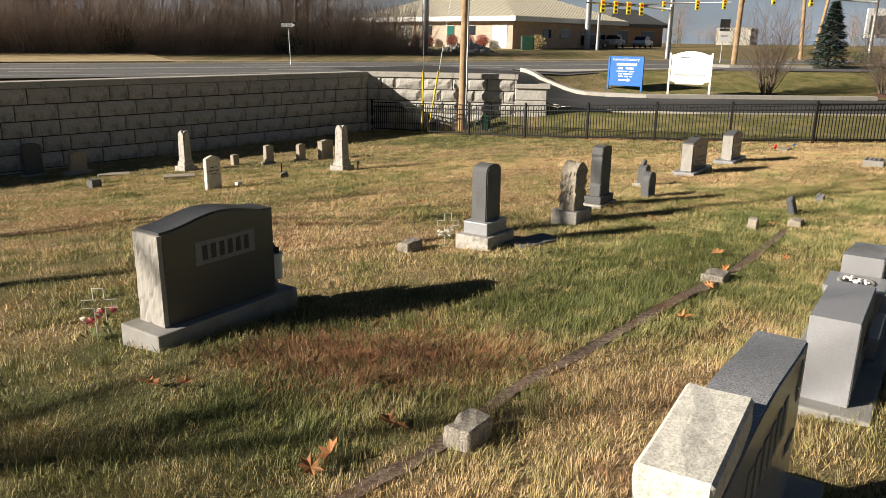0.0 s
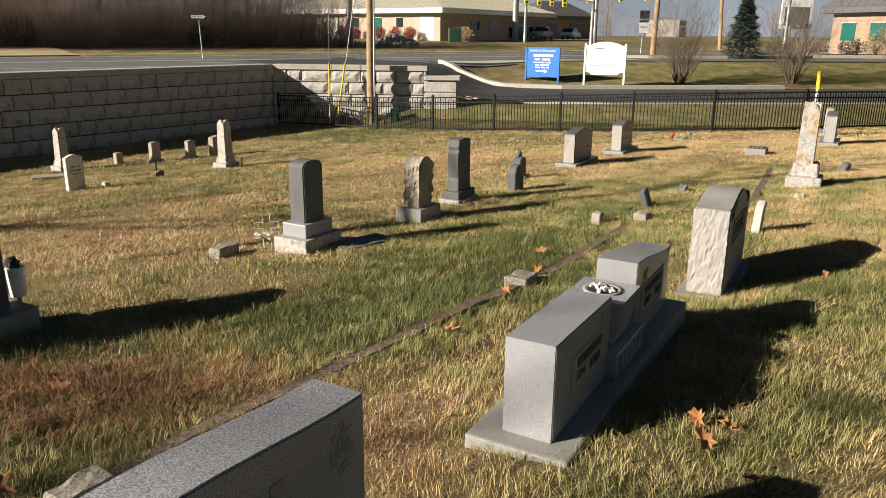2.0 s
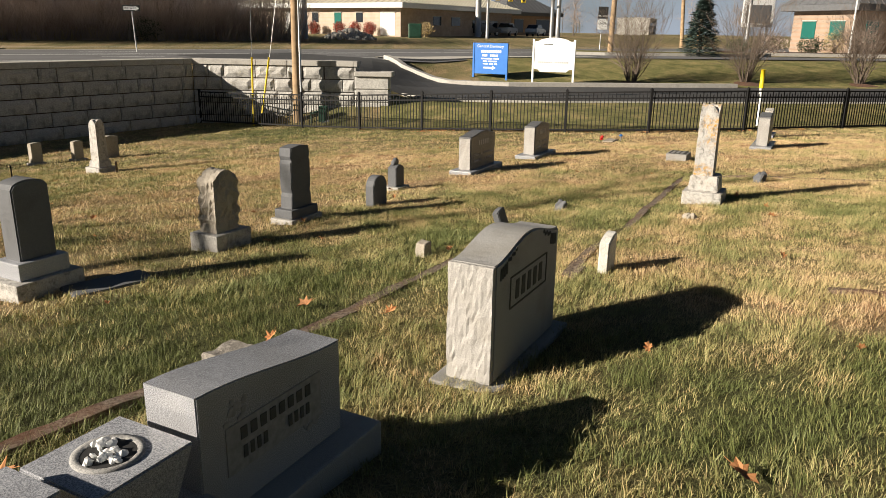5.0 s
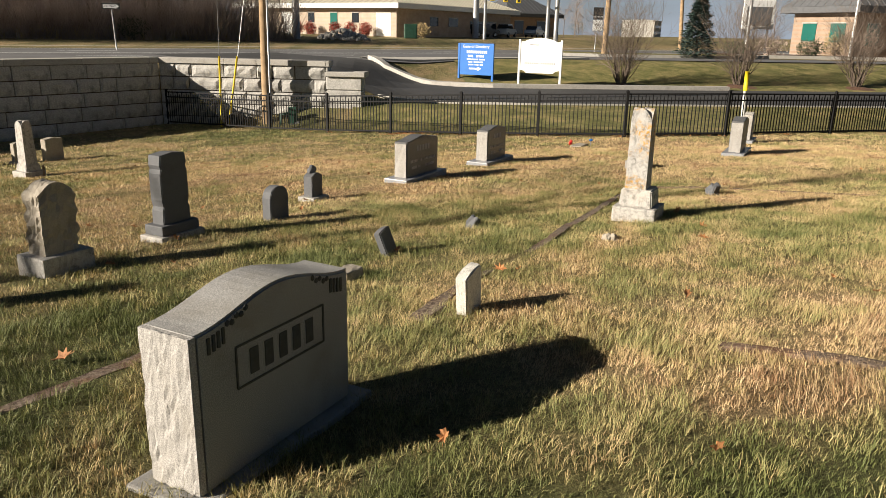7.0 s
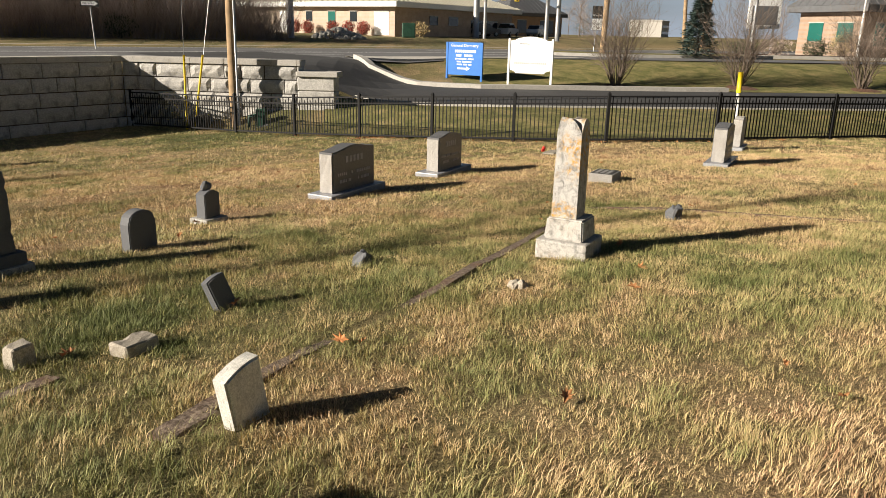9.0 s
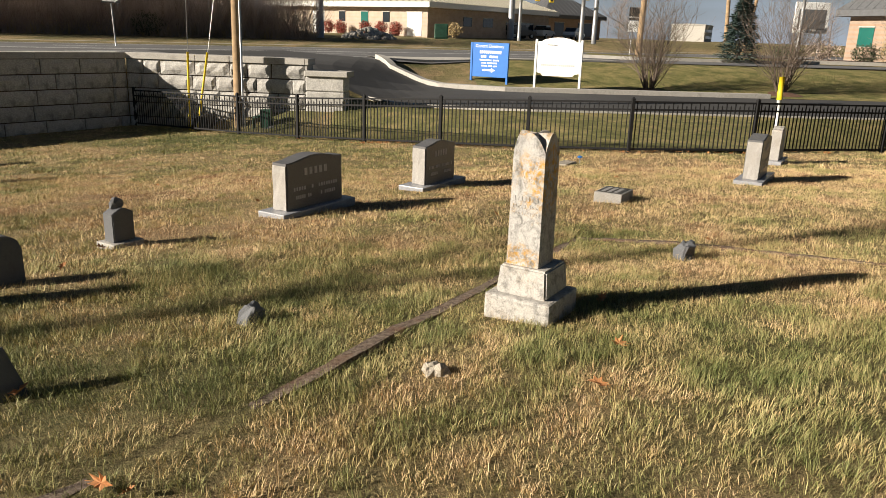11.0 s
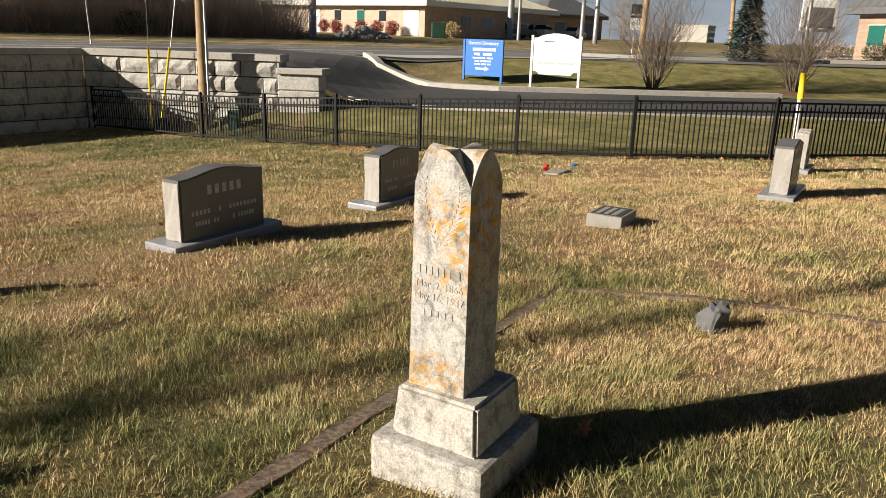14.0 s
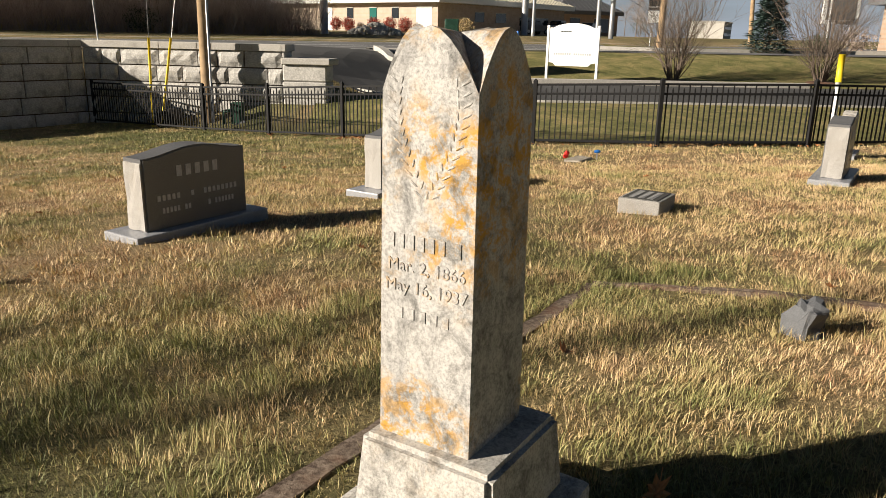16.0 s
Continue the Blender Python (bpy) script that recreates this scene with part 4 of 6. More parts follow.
def dense(points, step=0.8):
    out = []
    for (xa, ya), (xb, yb) in zip(points, points[1:]):
        n = max(1, int(math.hypot(xb - xa, yb - ya) / step))
        out += [(xa + (xb - xa) * i / n, ya + (yb - ya) * i / n) for i in range(n)]
    return out + [points[-1]]


def offset_line(points, d):
    out = []
    for i, p in enumerate(points):
        a, b = points[max(0, i - 1)], points[min(len(points) - 1, i + 1)]
        v = Vector((b[0] - a[0], b[1] - a[1], 0)).normalized()
        out.append((p[0] - v.y * d, p[1] + v.x * d))
    return out


mid = dense([(-4.0, 46.0), (0.5, 41.0), (3.5, 37.2), (6.5, 34.8), (10, 33.7), (20, 33.9), (34, 34.6), (60, 37)], 1.0)
ribbon("drive", ASPHALT_NEW, offset_line(mid, 3.9), offset_line(mid, -3.9), 0.06, "fresh black asphalt drive curving down from street", "drive")
edge = dense([(4.2, 43.5), (5.0, 40.6), (7.2, 38.9), (10, 37.75), (20, 37.9), (21.7, 38.0)], 0.7)
ribbon("kerb", CONCRETE, edge, offset_line(edge, 0.4), 0.04, "pale concrete kerb beside the drive", "kerb", 0.2)
edge = dense([(4.6, 31.9), (6.2, 30.6), (10, 29.7), (20, 29.9), (34, 30.6)], 0.7)
ribbon("kerb", CONCRETE, edge, offset_line(edge, -0.12), 0.02, "thin concrete edge along the drive", "kerb", 0.08)
verge = [(x, fence_y(x) + 0.35) for x in np.arange(3.6, 24.0, 0.7).tolist()]
verge_far = [(x, max(fence_y(x) + 0.6, 29.55 + 2.0 * max(0.0, 6.2 - x) / 2.6 * 0.6 + max(0, x - 10) * 0.03)) for x, _ in verge]
ribbon("verge", LAWN_FAR, verge, verge_far, 0.05, "mown green verge between fence and drive", "grass")
bank = [(x, 38.3) for x in np.arange(9.0, 50.0, 1.0).tolist()]
ribbon("bank", LAWN_FAR, bank, [(x, 47.6) for x, _ in bank], 0.05, "mown grass bank below the street", "grass")
walk_edge = dense([(4.2, 43.5), (7.0, 44.6), (12, 46.6), (18, 49.5)], 0.8)
ribbon("pavement", CONCRETE, walk_edge, offset_line(walk_edge, 1.2), 0.05, "concrete pavement at the street corner", "pavement", 0.06)
side = dense([(14, 50.0), (22, 51.0), (34, 52.0), (60, 52)], 1.5)
ribbon("side_road", ASPHALT, offset_line(side, 2.6), offset_line(side, -2.6), 0.07, "grey asphalt side road behind the bank", "road")
isl = dense([(17.0, 55.0), (20, 54.0), (26, 54.2), (31, 55.2), (34, 57.0)], 1.0)
ribbon("kerb", CONCRETE, isl, offset_line(isl, 0.4), 0.05, "pale kerb round the grass island", "kerb", 0.2)
ribbon("grass_island", LAWN_FAR, offset_line(isl, 0.4), offset_line(isl, 5.0), 0.12, "low grass traffic island with kerb", "grass", 0.1)
far_side = dense([(33, 60), (40, 59.5), (60, 58)], 2.0)
ribbon("kerb", CONCRETE, far_side, offset_line(far_side, 0.4), 0.05, "pale kerb before planted beds", "kerb", 0.2)
ribbon("planting_bed", MULCH, offset_line(far_side, 0.4), offset_line(far_side, 6.0), 0.1, "brown mulch planting bed before building", "planting bed", 0.1)


def post_sign(xa, ya, xb, yb, z_top, z_low, mat, label, shaped):
    d = Vector((xb - xa, yb - ya, 0))
    g = min(ground_z(xa, ya), ground_z(xb, yb))
    r = thing("sign", Matrix.Translation((xa, ya, g)) @ Matrix.Rotation(math.atan2(d.y, d.x), 4, "Z"), label, "sign")
    w = d.length
    for x in (0.0, w):
        boxed("post", mat, r, (x - 0.05, x + 0.05, -0.05, 0.05, -0.3, z_top - g + (0.05 if shaped else 0.0)), 0.008)
    lo, hi = z_low - g, z_top - g
    if shaped:
        out = [(0.05, lo + 0.14), (0.25, lo + 0.1), (0.35, lo), (w - 0.35, lo), (w - 0.25, lo + 0.1), (w - 0.05, lo + 0.14), (w - 0.05, hi - 0.12)]
        for i in range(13):
            s = i / 12
            x = (w - 0.05) + (0.1 - w) * s
            out.append((x, hi - 0.06 + (0.2 * math.sin(math.pi * s) if 0.15 < s < 0.85 else 0.02)))
        out.append((0.05, hi - 0.12))
        part("panel", slab(out, -0.025, 0.025, 0.004), mat, r)
    else:
        boxed("panel", mat, r, (0.05, w - 0.05, -0.025, 0.025, lo, hi), 0.004)
    return r, w, lo, hi


r, w, lo, hi = post_sign(8.81, 41.3, 10.37, 40.3, 0.56, -0.98, BLUE, "blue roadside sign with white writing on two posts", False)
text_into("General Dentistry", 0.2, WHITE, r, pose(w / 2, -0.028, hi - 0.16, 90, 0, 0), 0.002, "white sign lettering")
rng = random.Random(31)
for n, (z, h, half, c) in enumerate(((0.42, 0.13, 0.62, 12), (0.62, 0.11, 0.44, 12), (0.78, 0.07, 0.5, 16), (0.91, 0.07, 0.4, 14), (1.04, 0.07, 0.4, 14))):
    bm = bmesh.new()
    glyph_bars(bm, w / 2 - half, w / 2 + half, hi - z - h / 2, hi - z + h / 2, -0.026, 0.003, c, rng, 0.72)
    tagged(part("writing", bm, WHITE, r), kind="stuff")
bm = bmesh.new()
box(bm, w / 2 - 0.35, w / 2 + 0.12, -0.03, -0.026, hi - 1.27, hi - 1.19)
v = [bm.verts.new(p) for p in ((w / 2 + 0.12, -0.03, hi - 1.34), (w / 2 + 0.32, -0.03, hi - 1.23), (w / 2 + 0.12, -0.03, hi - 1.12))]
bm.faces.new(v)
part("arrow", bm, WHITE, r)
r, w, lo, hi = post_sign(11.48, 39.2, 13.3, 38.3, 0.75, -0.75, WHITE, "white scalloped wooden sign on two white posts", True)
bm = bmesh.new()
box(bm, 0.5, 0.95, -0.03, -0.026, hi - 0.2, hi - 0.17)
part("dark_rule", bm, TYRE, r)
bm = bmesh.new()
glyph_bars(bm, 0.25, w - 0.25, lo + 0.42, lo + 0.5, -0.026, 0.002, 17, rng, 0.6)
tagged(part("writing", bm, STEEL, r), kind="stuff")


def round_post(name, x, y, h, r0, r1, mat, label, category, lean=(0, 0), z=None):
    g = ground_z(x, y) if z is None else z
    t = thing(name, Matrix.Translation((x, y, g)), label, category)
    bm = bmesh.new()
    tube(bm, [(lean[0] * s, lean[1] * s, -0.3 + (h + 0.3) * s) for s in (0, 0.25, 0.5, 0.75, 1)], [r0 + (r1 - r0) * s for s in (0, 0.25, 0.5, 0.75, 1)], 14)
    part("shaft", bm, mat, t, "", True)
    return t


p = round_post("utility_pole", 0.62, 29.4, 10.5, 0.15, 0.11, POLE_WOOD, "tall round weathered wooden utility pole", "pole", (0.12, 0.0), yard(0.6, 29.9))
bm = bmesh.new()
tube(bm, [(0.16, -0.1, 0.0), (0.19, -0.1, 4.0), (0.2, -0.09, 8.0)], 0.035, 8)
part("conduit", bm, STEEL, p, "grey conduit pipe", True)
for gx, lx in ((-0.95, 0.05), (-0.75, 0.45)):
    g = round_post("guy_guard", gx, 29.45, 2.4, 0.035, 0.035, YELLOW, "yellow plastic guard on a pole stay wire", "pole guard", (lx, 0.15), yard(gx, 29.7))
    bm = bmesh.new()
    tube(bm, [(lx, 0.15, 2.3), (lx * 3.2, 0.3, 8.5)], 0.008, 5)
    part("stay_wire", bm, STEEL, g)
m = round_post("marker_post", 15.14, 23.9, 1.25, 0.055, 0.055, WHITE, "white plastic utility marker post with yellow top", "marker post", (-0.05, 0), ground_z(15.14, 23.9))
bm = bmesh.new()
tube(bm, [(-0.05, 0, 1.2), (-0.06, 0, 1.75)], 0.065, 14)
part("yellow_sleeve", bm, YELLOW, m, "bright yellow sleeve", True)
r = thing("valve_stand", Matrix.Translation((1.5, 29.0, yard(1.5, 29.0))), "green painted utility valve stand by the pole", "utility valve")
boxed("cabinet", GREEN_PAINT, r, (-0.1, 0.22, -0.12, 0.12, 0.1, 0.7), 0.02)
bm = bmesh.new()
tube(bm, [(-0.35, 0, 0.0), (-0.35, 0, 0.45), (0.0, 0, 0.5)], 0.05, 8)
part("pipe", bm, GREEN_PAINT, r, "", True)
bm = bmesh.new()
tube(bm, [(-0.1, -0.2, 0.05), (0.25, -0.2, 0.2), (0.4, -0.2, 0.0)], 0.04, 8)
part("elbow", bm, STEEL, r, "", True)
r = thing("drain_pipe", Matrix.Translation((-0.5, 29.35, yard(-0.5, 29.35))), "dark corrugated drain pipe mouth in wall shade", "pipe")
bm = bmesh.new()
tube(bm, [(0, -0.2, 0.22), (0, 0.6, 0.22)], 0.26, 18, False)
part("pipe_ring", bm, TYRE, r, "", True)
# black disc across the open tube, for the shade deeper inside
bm = bmesh.new()
bmesh.ops.create_circle(bm, cap_ends=True, segments=18, radius=0.25, matrix=pose(0, 0.1, 0.22, 90))
part("pipe_dark_disc", bm, TYRE, r)


# ---- street furniture ----
def arrow_sign(x, y, h):
    r = round_post("street_sign", x, y, h, 0.035, 0.035, STEEL, "black and white one way arrow sign on post", "road sign", (-0.08, 0))
    m = pose(-0.08, -0.05, h - 0.2, 0, 0, 6)
    b = boxed("plate", TYRE, r, (-0.46, 0.46, -0.01, 0.01, -0.16, 0.16), 0.0)
    b.matrix_basis = m
    bm = bmesh.new()
    vs = [bm.verts.new((px, -0.014, pz)) for px, pz in ((-0.4, -0.09), (0.2, -0.09), (0.2, -0.14), (0.42, 0), (0.2, 0.14), (0.2, 0.09), (-0.4, 0.09))]
    bm.faces.new(vs)
    a = part("arrow", bm, WHITE, r)
    a.matrix_basis = m
    text_into("ONE WAY", 0.15, TYRE, r, m @ pose(-0.09, -0.017, 0, 90, 0, 0), 0.001)


arrow_sign(-9.5, 46.6, 2.55)
r = round_post("street_sign", 22.2, 62.2, 3.4, 0.04, 0.04, STEEL, "white bike lane ends sign on steel post", "road sign", (0.1, 0))
boxed("plate", TYRE, r, (-0.3, 0.5, -0.07, -0.05, 2.6, 3.5))
boxed("plate", WHITE, r, (-0.3, 0.5, -0.07, -0.05, 1.75, 2.55))
text_into("BIKE LANE", 0.16, WHITE, r, pose(0.1, -0.075, 2.8, 90, 0, 0), 0.001)
text_into("ENDS", 0.22, TYRE, r, pose(0.1, -0.075, 2.2, 90, 0, 0), 0.001)
round_post("utility_pole", 21.04, 56.1, 12, 0.2, 0.16, POLE_WOOD, "wooden utility pole on the traffic island", "pole", (0.2, 0))
round_post("steel_pole", -2.07, 73.7, 14, 0.34, 0.26, STEEL, "thick grey steel traffic pole", "pole")
round_post("steel_pole", 17.7, 97.4, 14, 0.4, 0.32, STEEL, "thick grey steel pole before the building", "pole")
round_post("steel_pole", 26.5, 92.0, 13, 0.28, 0.22, STEEL, "grey steel pole at the crossing", "pole")
round_post("utility_pole", 36.0, 78.0, 11, 0.2, 0.16, POLE_WOOD, "wooden pole beyond the crossing", "pole", (-0.7, 0))
round_post("utility_pole", 43.0, 90.0, 11, 0.2, 0.16, POLE_WOOD, "leaning wooden pole beyond the spruce", "pole", (1.4, 0))
round_post("lamp_post", 43.4, 61.6, 7.0, 0.09, 0.06, WHITE, "slim pale lamp post before brick building", "lamp post")


def traffic_mast(x, y, h, dx, dy, lamps, label):
    r = round_post("traffic_mast", x, y, h, 0.2, 0.16, STEEL, label, "traffic signal")
    bm = bmesh.new()
    tube(bm, [(0, 0, h - 0.2), (dx * 0.5, dy * 0.5, h + 0.15), (dx, dy, h + 0.25)], [0.13, 0.1, 0.06], 8)
    part("arm", bm, STEEL, r, "", True)
    for f in lamps:
        x0, y0, z0 = dx * f, dy * f, h - 0.2 + 0.45 * f
        b = boxed("signal_head", YELLOW, r, (x0 - 0.2, x0 + 0.2, y0 - 0.15, y0 + 0.15, z0 - 0.75, z0 + 0.35), 0.03)
        for k in range(3):
            bm = bmesh.new()
            bmesh.ops.create_circle(bm, cap_ends=True, segments=12, radius=0.12, matrix=pose(x0, y0 - 0.16, z0 + 0.12 - 0.34 * k, 90))
            part("lens", bm, (RED, TYRE, TYRE)[k], b)


traffic_mast(20.4, 71.0, 4.6, -8.0, -1.0, (0.35, 0.5, 0.65, 0.8), "steel traffic mast with yellow signal heads")
traffic_mast(18.0, 92.0, 5.2, 14.0, -4.0, (0.5, 0.75, 0.95), "far steel traffic mast across the street")
traffic_mast(44.0, 80.0, 6.0, -16.0, -2.0, (0.45, 0.7, 0.9), "steel traffic mast beyond the spruce")


# ---- buildings ----
def building(x, y, heading, w, d, h, z, wall, roof, label, openings, rise, over, fascia):
    m = Matrix.Translation((x, y, z)) @ Matrix.Rotation(radians(90 - heading), 4, "Z")
    r = thing("building", m, label, "building")
    boxed("wall", wall, r, (0, w, 0, d, -1.0, h))
    boxed("fascia", fascia, r, (-over, w + over, -over, d + over, h, h + 0.55), 0.02)
    bm = bmesh.new()
    e = over
    k = min(w, d) * 0.42
    lo = [bm.verts.new(p) for p in ((-e, -e, h + 0.56), (w + e, -e, h + 0.56), (w + e, d + e, h + 0.56), (-e, d + e, h + 0.56))]
    hi = [bm.verts.new(p) for p in ((k, k, h + 0.56 + rise), (w - k, k, h + 0.56 + rise), (w - k, d - k, h + 0.56 + rise), (k, d - k, h + 0.56 + rise))]
    bm.faces.new(hi)
    bm.faces.new(lo[::-1])
    for i in range(4):
        j = (i + 1) % 4
        bm.faces.new((lo[i], lo[j], hi[j], hi[i]))
    rf = part("roof", bm, roof, r)
    bm = bmesh.new()
    for i in range(int((d + 2 * e) / 0.9)):
        yy = -e + 0.3 + i * 0.9
        s = min(1.0, (yy + e) / (k + e), (d + e - yy) / (k + e))
        tube(bm, [(-e, yy, h + 0.58), (-e + (k + e) * s, yy, h + 0.58 + rise * s)], 0.035, 4)
    for i in range(int((w + 2 * e) / 0.9)):
        xx = -e + 0.3 + i * 0.9
        s = min(1.0, (xx + e) / (k + e), (w + e - xx) / (k + e))
        tube(bm, [(xx, -e, h + 0.58), (xx, -e + (k + e) * s, h + 0.58 + rise * s)], 0.035, 4)
    tagged(part("roof_seams", bm, roof, rf), kind="stuff")
    for side, a, b, z0, z1, mat, name in openings:
        if side == "y":
            o = boxed(name, mat, r, (-0.05, 0.06, a, b, z0, z1))
            fr = (-0.09, -0.02, a - 0.08, b + 0.08, z1, z1 + 0.1)
        else:
            o = boxed(name, mat, r, (a, b, -0.05, 0.06, z0, z1))
            fr = (a - 0.08, b + 0.08, -0.09, -0.02, z1, z1 + 0.1)
        boxed("lintel", CONCRETE, o, fr)
    return r


building(7.63, 89.6, 40, 26, 25, 3.0, 0.5, BRICK_TAN, ROOF_METAL, "low tan brick office with cream metal hip roof",
         [("y", 0.8, 2.9, 0, 2.5, WHITE, "door"), ("y", 5.5, 6.5, 1.4, 2.5, GLASS_DARK, "window"), ("y", 8.8, 9.9, 0.2, 2.5, GLASS_GREEN, "door"), ("y", 12.5, 13.5, 1.4, 2.5, GLASS_DARK, "window"),
          ("y", 16.0, 18.0, 0, 2.5, WHITE, "door"), ("x", 6.5, 8.2, 1.2, 2.2, GLASS_DARK, "window"), ("x", 10.5, 12.5, 1.2, 2.2, GLASS_DARK, "window"), ("x", 15.5, 22, 1.0, 1.9, GLASS_DARK, "window")], 4.2, 1.0, WHITE)
building(46.5, 66.0, 75, 14, 7, 3.4, 0.0, BRICK_BROWN, SLATE, "brown brick building with green tinted windows",
         [("x", 1.4, 2.9, 0.6, 2.5, GLASS_GREEN, "window"), ("x", 4.6, 6.2, 0.9, 2.5, GLASS_GREEN, "window"), ("x", 8.0, 9.6, 0.9, 2.5, GLASS_GREEN, "window"), ("x", 11.2, 12.8, 0.9, 2.5, GLASS_GREEN, "window"),
          ("y", 1.0, 2.6, 0.9, 2.5, GLASS_GREEN, "window"), ("y", 4.2, 5.8, 0.9, 2.5, GLASS_GREEN, "window")], 3.6, 0.9, SLATE)
building(27, 128, 60, 12, 8, 3.2, 0.5, BRICK_BROWN, SLATE, "distant low brown brick shop building",
         [("x", 2, 4, 0.5, 2.6, GLASS_DARK, "window"), ("x", 7, 10, 0.5, 2.6, GLASS_DARK, "window"), ("y", 2, 5, 0.5, 2.6, GLASS_DARK, "window")], 2.5, 0.7, SLATE)
building(165, 420, 30, 26, 18, 8.0, 1.0, CONCRETE, CONCRETE, "distant pale multi-storey building",
         [("x", 2 + i * 4, 4.5 + i * 4, z, z + 1.4, GLASS_DARK, "window") for i in range(6) for z in (1.2, 4.6)], 0.6, 0.3, CONCRETE)
r = thing("billboard", Matrix.Translation((46, 82, 0)), "pale framed roadside sign board on posts", "sign")
boxed("panel", WHITE, r, (-1.8, 1.8, -0.1, 0.1, 2.0, 5.0), 0.05)
boxed("post", STEEL, r, (-1.3, -1.1, -0.1, 0.1, -0.5, 2.0))
boxed("post", STEEL, r, (1.1, 1.3, -0.1, 0.1, -0.5, 2.0))
boxed("picture_area", SLATE, r, (-1.4, 1.4, -0.12, -0.1, 2.4, 4.3))
r = thing("transformer_box", Matrix.Translation((9.0, 86.0, ground_z(9, 86))), "green metal utility cabinet before office", "utility box")
boxed("cabinet", GREEN_PAINT, r, (-0.7, 0.7, -0.5, 0.5, 0, 1.5), 0.05)
boxed("door", GREEN_PAINT, r, (-0.6, 0.6, -0.53, -0.5, 0.15, 1.4), 0.01)
r = new("rubble_pile")
bm = bmesh.new()
rng = random.Random(77)
for k in range(160):
    a, q = rng.uniform(0, 6.28), rng.random() ** 0.6
    bmesh.ops.create_icosphere(bm, subdivisions=1, radius=rng.uniform(0.1, 0.28), matrix=pose(q * 2.6 * math.cos(a), q * 1.5 * math.sin(a), (1 - q) * 1.0, a * 50, a * 20))
bpy.data.objects.remove(r)
r = tagged(part("rubble_pile", bm, CONCRETE), "heap of grey broken rubble by the street", "rubble", kind="stuff")
r.location = (2.0, 76.0, ground_z(2, 76))


def car(x, y, rz, paint, label, tall):
    r = thing("car", Matrix.Translation((x, y, street(x, y) + 0.06)) @ Matrix.Rotation(radians(rz), 4, "Z"), label, "car", "parked cars")
    h = 0.35 if tall else 0.2
    low = [(-2.2, 0.35), (2.2, 0.35), (2.25, 0.7), (2.1, 0.85 + h * 0.3), (1.1, 0.95 + h * 0.4), (-1.6, 1.0 + h * 0.4), (-2.2, 0.95 + h * 0.4), (-2.28, 0.6)]
    part("body", slab(low, -0.88, 0.88, 0.08), paint, r)
    cab = [(1.1, 0.9 + h * 0.4), (0.45, 1.3 + h), (-1.3, 1.35 + h), (-2.0, 0.98 + h * 0.4)]
    part("cabin", slab(cab, -0.76, 0.76, 0.06), GLASS_DARK, r)
    boxed("roof", paint, r, (-1.35, 0.5, -0.74, 0.74, 1.3 + h, 1.38 + h), 0.03)
    for sx in (-1.35, 1.4):
        for sy in (-1, 1):
            bm = bmesh.new()
            tube(bm, [(sx, sy * 0.7, 0.33), (sx, sy * 0.9, 0.33)], 0.33, 16)
            wheel = part("wheel", bm, TYRE, r)
            bm = bmesh.new()
            tube(bm, [(sx, sy * 0.88, 0.33), (sx, sy * 0.91, 0.33)], 0.2, 12)
            part("rim", bm, STEEL, wheel)


car(23.5, 108, 60, CAR_WHITE, "white sport utility car parked far off", True)
car(28.0, 110, 60, CAR_SILVER, "silver car parked across the street", False)
car(19.5, 103, 30, CAR_DARK, "dark car waiting far up the street", False)


# ---- trees and shrubs ----
def limb(bm, rng, p, d, length, r, depth, twigs):
    n = 3
    pts, rad = [p], [r]
    for i in range(n):
        d = (d + Vector((rng.gauss(0, 0.16), rng.gauss(0, 0.16), rng.gauss(0.04, 0.1)))).normalized()
        p = p + d * length / n
        pts.append(p)
        rad.append(r * (1 - 0.28 * (i + 1)) + 0.002)
    tube(bm, pts, rad, 5 if depth > 2 else (4 if depth > 1 else 3), False)
    if depth == 0:
        return
    for i in range(twigs):
        q = pts[rng.randrange(1, n + 1)]
        e = (d + Vector((rng.gauss(0, 0.6), rng.gauss(0, 0.6), rng.gauss(0.15, 0.35)))).normalized()
        limb(bm, rng, q, e, length * rng.uniform(0.45, 0.7), r * 0.42, depth - 1, twigs)


def bare_tree(name, seed, h, r0, label, group, stems=16, low=0.25, mat=TWIG, twigs=4):
    rng = random.Random(seed)
    root = thing(name, Matrix.Identity(4), label, "tree", group)
    bm = bmesh.new()
    top = Vector((rng.gauss(0, 0.2), rng.gauss(0, 0.2), h * 0.75))
    pts = [Vector((0, 0, -0.3)).lerp(top, s) + Vector((rng.gauss(0, 0.06), rng.gauss(0, 0.06), 0)) * s for s in (0, 0.2, 0.45, 0.7, 1)]
    tube(bm, pts, [r0, r0 * 0.8, r0 * 0.6, r0 * 0.4, r0 * 0.2], 8)
    part("trunk", bm, BARK, root, "", True)
    bm = bmesh.new()
    for i in range(stems):
        s = rng.uniform(low, 1.0)
        a = rng.uniform(0, 6.28)
        p = Vector((0, 0, 0)).lerp(top, s)
        d = Vector((math.cos(a) * 0.8, math.sin(a) * 0.8, rng.uniform(0.4, 1.2))).normalized()
        limb(bm, rng, p, d, h * rng.uniform(0.2, 0.34), r0 * 0.32, 3, twigs)
    tagged(part("crown", bm, mat, root), kind="stuff")
    return root


